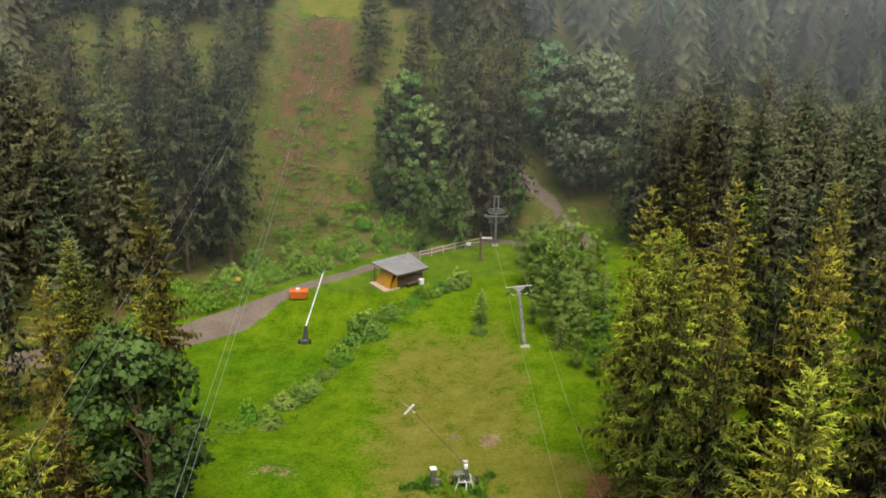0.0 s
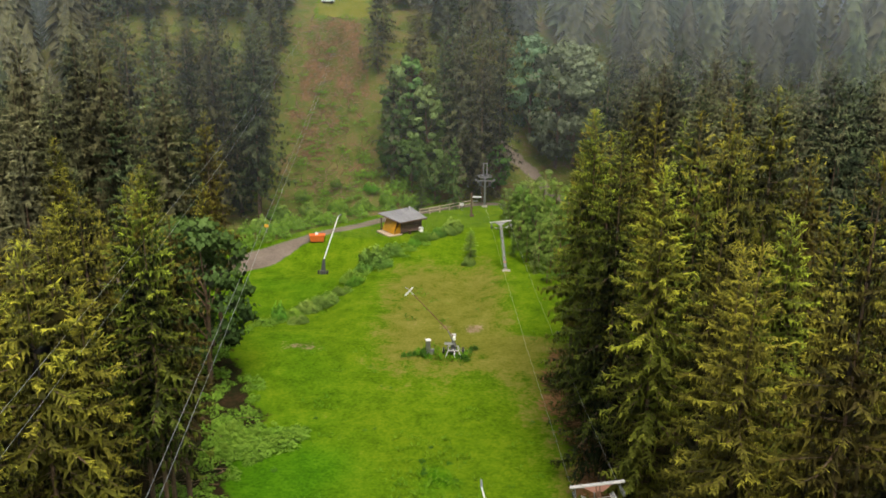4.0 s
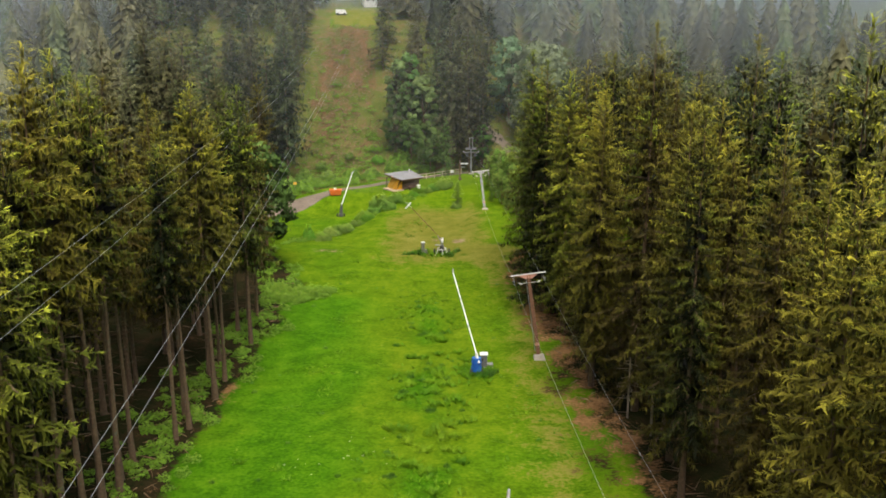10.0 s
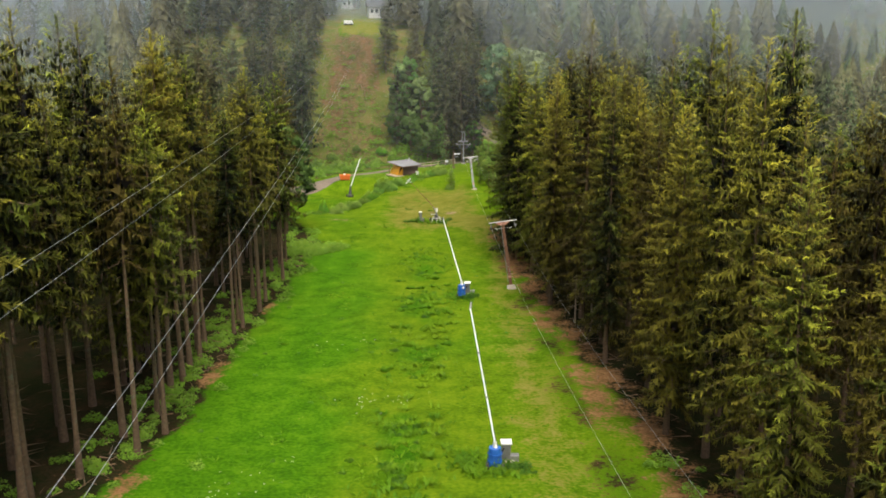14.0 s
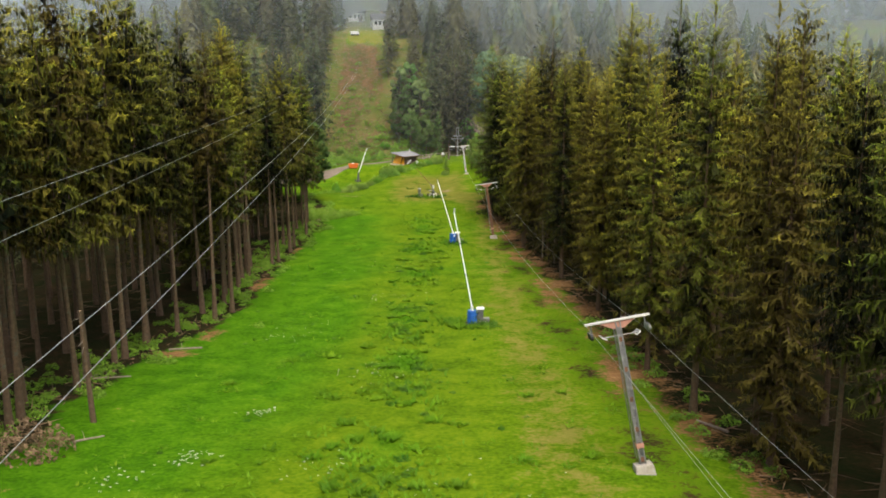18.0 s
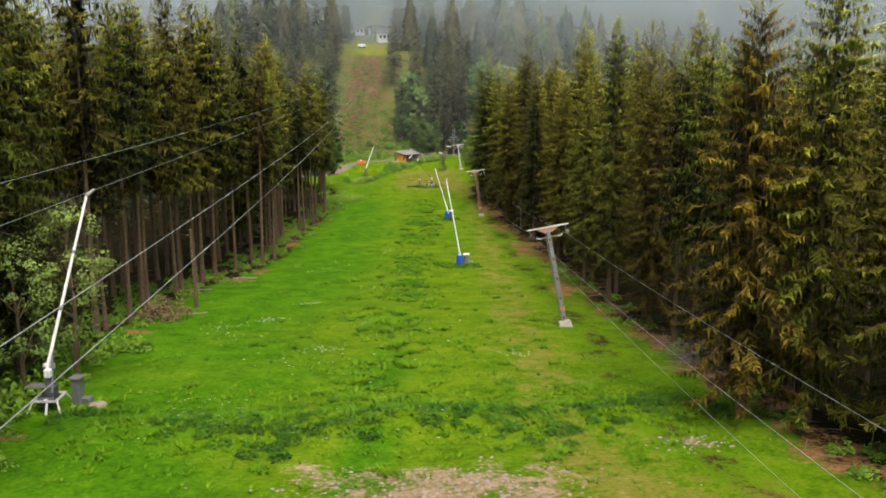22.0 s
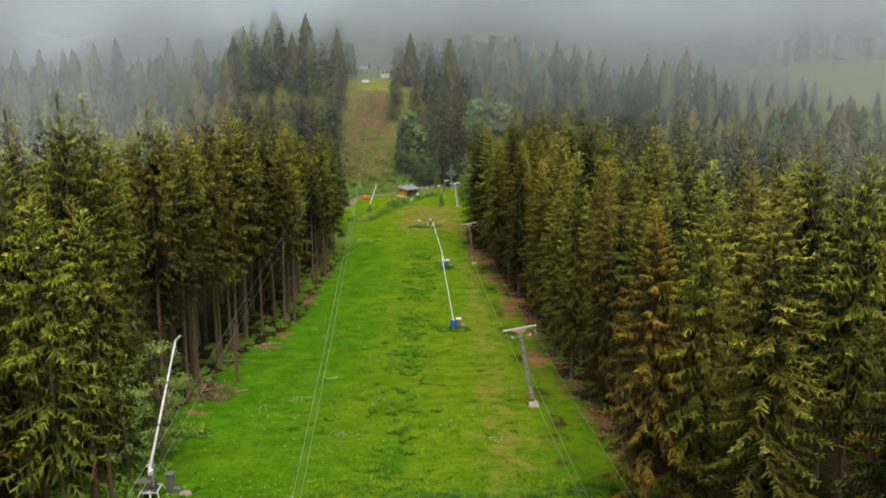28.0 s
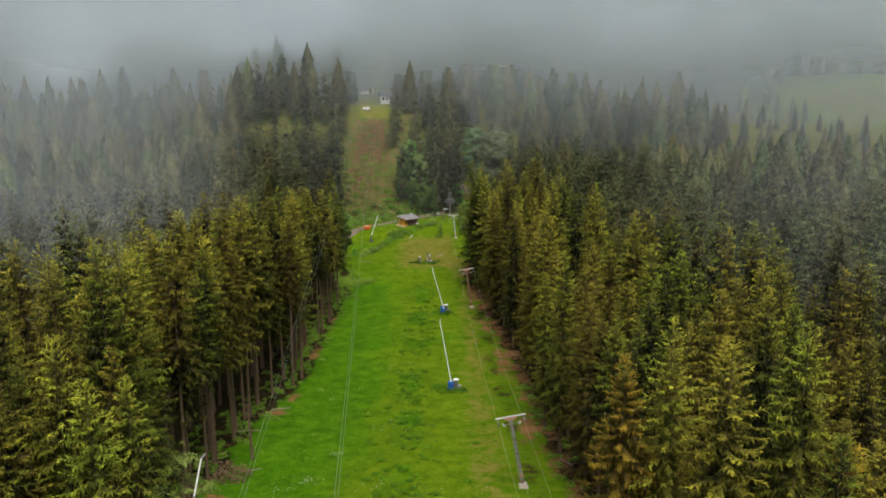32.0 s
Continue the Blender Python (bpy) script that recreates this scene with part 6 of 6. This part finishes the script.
def rail_fence(points, label):
    a, b = points[0], points[-1]
    ob = thing("rail_fence", on_ground(*a), label, "fence")
    o = Vector(on_ground(*a))
    pos = []
    for (x0, y0), (x1, y1) in zip(points[:-1], points[1:]):
        n = max(1, round(math.hypot(x1 - x0, y1 - y0) / 2.0))
        pos += [(x0 + (x1 - x0) * k / n, y0 + (y1 - y0) * k / n) for k in range(n)]
    pos.append(points[-1])
    for k, (x, y) in enumerate(pos):
        g = Vector(on_ground(x, y)) - o
        part("post", bm_rod(g - Vector((0, 0, 0.2)), g + Vector((0, 0, 0.95)), 0.06, 0.05, 8), M_GUARD, ob)
        if k:
            part("rail", bm_rod(prev + Vector((0, 0, 0.85)), g + Vector((0, 0, 0.85)), 0.05, None, 7), M_GUARD, ob)
            part("rail", bm_rod(prev + Vector((0, 0, 0.45)), g + Vector((0, 0, 0.45)), 0.045, None, 7), M_GUARD, ob)
        prev = g


rail_fence([(-1.6, 99.0), (1.0, 101.0), (3.6, 102.6), (5.4, 103.2)], "pale weathered wooden rail fence along the valley road")


def road_sign(x, y, h, label, face):
    ob = thing("road_sign", on_ground(x, y), label, "sign")
    part("post", bm_rod((0, 0, -0.2), (0, 0, h), 0.03, None, 8), M_GALV, ob)
    part("plate", bm_box((0.5, 0.03, 0.4), (0, -0.04, h - 0.15)), face, ob, "", 0.01)


road_sign(-19.8, 89.0, 1.5, "small yellow sign plate on a post by the road", M_YELLOW)
road_sign(3.9, 101.6, 1.0, "small white sign plate by the rail fence", M_SIGN)


# ---- hilltop hamlet in the mist ----
def house(x, y, w, d, h, rz, label, roof=M_SLATE):
    ob = thing("house", on_ground(x, y, -0.3), label, "house", "hilltop houses", rz)
    part("wall", bm_box((w, d, h), (0, 0, h / 2)), M_PLASTER, ob, "white rendered wall")
    bm = bmesh.new()
    rh = d * 0.42
    pr = [(-d / 2 - 0.4, h - 0.25), (d / 2 + 0.4, h - 0.25), (0, h + rh)]
    e0 = [bm.verts.new((-w / 2 - 0.4, a, b)) for a, b in pr]
    e1 = [bm.verts.new((w / 2 + 0.4, a, b)) for a, b in pr]
    bm.faces.new(e0[::-1])
    bm.faces.new(e1)
    for i in range(3):
        j = (i + 1) % 3
        bm.faces.new((e0[i], e0[j], e1[j], e1[i]))
    roof_ob = part("roof", bm, roof, ob)
    part("chimney", bm_box((0.5, 0.5, 1.2), (w * 0.2, 0.2, h + rh)), M_STONE, roof_ob)
    for k in range(3):
        win = part("window", bm_box((0.8, 0.06, 1.0), (-w * 0.3 + k * w * 0.3, -d / 2 - 0.02, h * 0.6)), M_SIGN, ob)
        part("pane", bm_box((0.62, 0.04, 0.82), (-w * 0.3 + k * w * 0.3, -d / 2 - 0.05, h * 0.6)), GLASS, win)
    part("door", bm_box((0.9, 0.06, 1.9), (w * 0.38, -d / 2 - 0.02, 1.1)), M_TIMBER, ob)


house(-11.2, 137.0, 3.4, 2.8, 2.6, 12, "white house with dark roof half lost in mist")
house(-17.6, 148.0, 3.6, 3.0, 2.4, -8, "pale house with dark roof half lost in mist")
house(-3.6, 136.0, 3.4, 2.8, 2.4, -20, "white house with dark roof between misty spruces")


def parked_van(x, y):
    ob = thing("parked_van", on_ground(x, y), "small white van parked on the hilltop meadow", "van")
    bm = bm_box((2.0, 0.95, 0.75), (0, 0, 0.62))
    for v in bm.verts:
        if v.co.z > 0.7 and v.co.x > 0:
            v.co.x *= 0.72
    part("body", bm, M_WHITE, ob, "", 0.06)
    part("windscreen", bm_box((0.03, 0.8, 0.3), (0.82, 0, 0.82), None), GLASS, ob)
    for s in (-1, 1):
        for q in (-1, 1):
            part("wheel", bm_rod((s * 0.62, q * 0.42, 0.2), (s * 0.62, q * 0.5, 0.2), 0.2, None, 12), M_RUBBER, ob)


parked_van(-16.4, 130.0)


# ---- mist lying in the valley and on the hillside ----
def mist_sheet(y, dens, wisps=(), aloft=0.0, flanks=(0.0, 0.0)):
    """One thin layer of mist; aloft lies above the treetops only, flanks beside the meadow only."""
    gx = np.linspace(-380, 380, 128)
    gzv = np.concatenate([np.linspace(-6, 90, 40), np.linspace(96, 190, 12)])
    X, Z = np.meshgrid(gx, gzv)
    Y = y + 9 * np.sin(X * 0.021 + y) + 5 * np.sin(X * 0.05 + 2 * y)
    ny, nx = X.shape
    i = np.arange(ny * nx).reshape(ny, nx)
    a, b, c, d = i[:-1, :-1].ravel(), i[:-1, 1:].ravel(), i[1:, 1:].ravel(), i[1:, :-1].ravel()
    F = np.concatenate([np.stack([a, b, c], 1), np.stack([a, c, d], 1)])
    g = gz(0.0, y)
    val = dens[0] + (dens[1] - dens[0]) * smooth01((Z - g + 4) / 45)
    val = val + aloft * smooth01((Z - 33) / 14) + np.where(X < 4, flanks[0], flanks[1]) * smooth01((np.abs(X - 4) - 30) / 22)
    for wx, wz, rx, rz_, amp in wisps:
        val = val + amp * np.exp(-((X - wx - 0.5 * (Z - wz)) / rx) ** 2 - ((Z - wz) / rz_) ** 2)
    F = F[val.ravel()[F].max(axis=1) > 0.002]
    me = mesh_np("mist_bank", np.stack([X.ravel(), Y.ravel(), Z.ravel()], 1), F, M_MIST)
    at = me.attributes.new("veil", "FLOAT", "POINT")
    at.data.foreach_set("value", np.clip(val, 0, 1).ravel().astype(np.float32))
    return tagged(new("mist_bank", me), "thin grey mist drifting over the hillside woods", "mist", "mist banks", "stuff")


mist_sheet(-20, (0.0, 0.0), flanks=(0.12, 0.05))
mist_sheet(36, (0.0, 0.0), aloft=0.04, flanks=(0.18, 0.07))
mist_sheet(100, (0.025, 0.08))
mist_sheet(121, (0.08, 0.36))
mist_sheet(150, (0.25, 0.64), ((-106, 42, 13, 11, 0.95), (-92, 54, 20, 8, 0.7), (-47, 49, 20, 8, 0.9), (-70, 58, 30, 7, 0.5)))
mist_sheet(205, (0.28, 0.62), ((-10, 74, 130, 16, 0.25),))
mist_sheet(345, (0.62, 0.97))
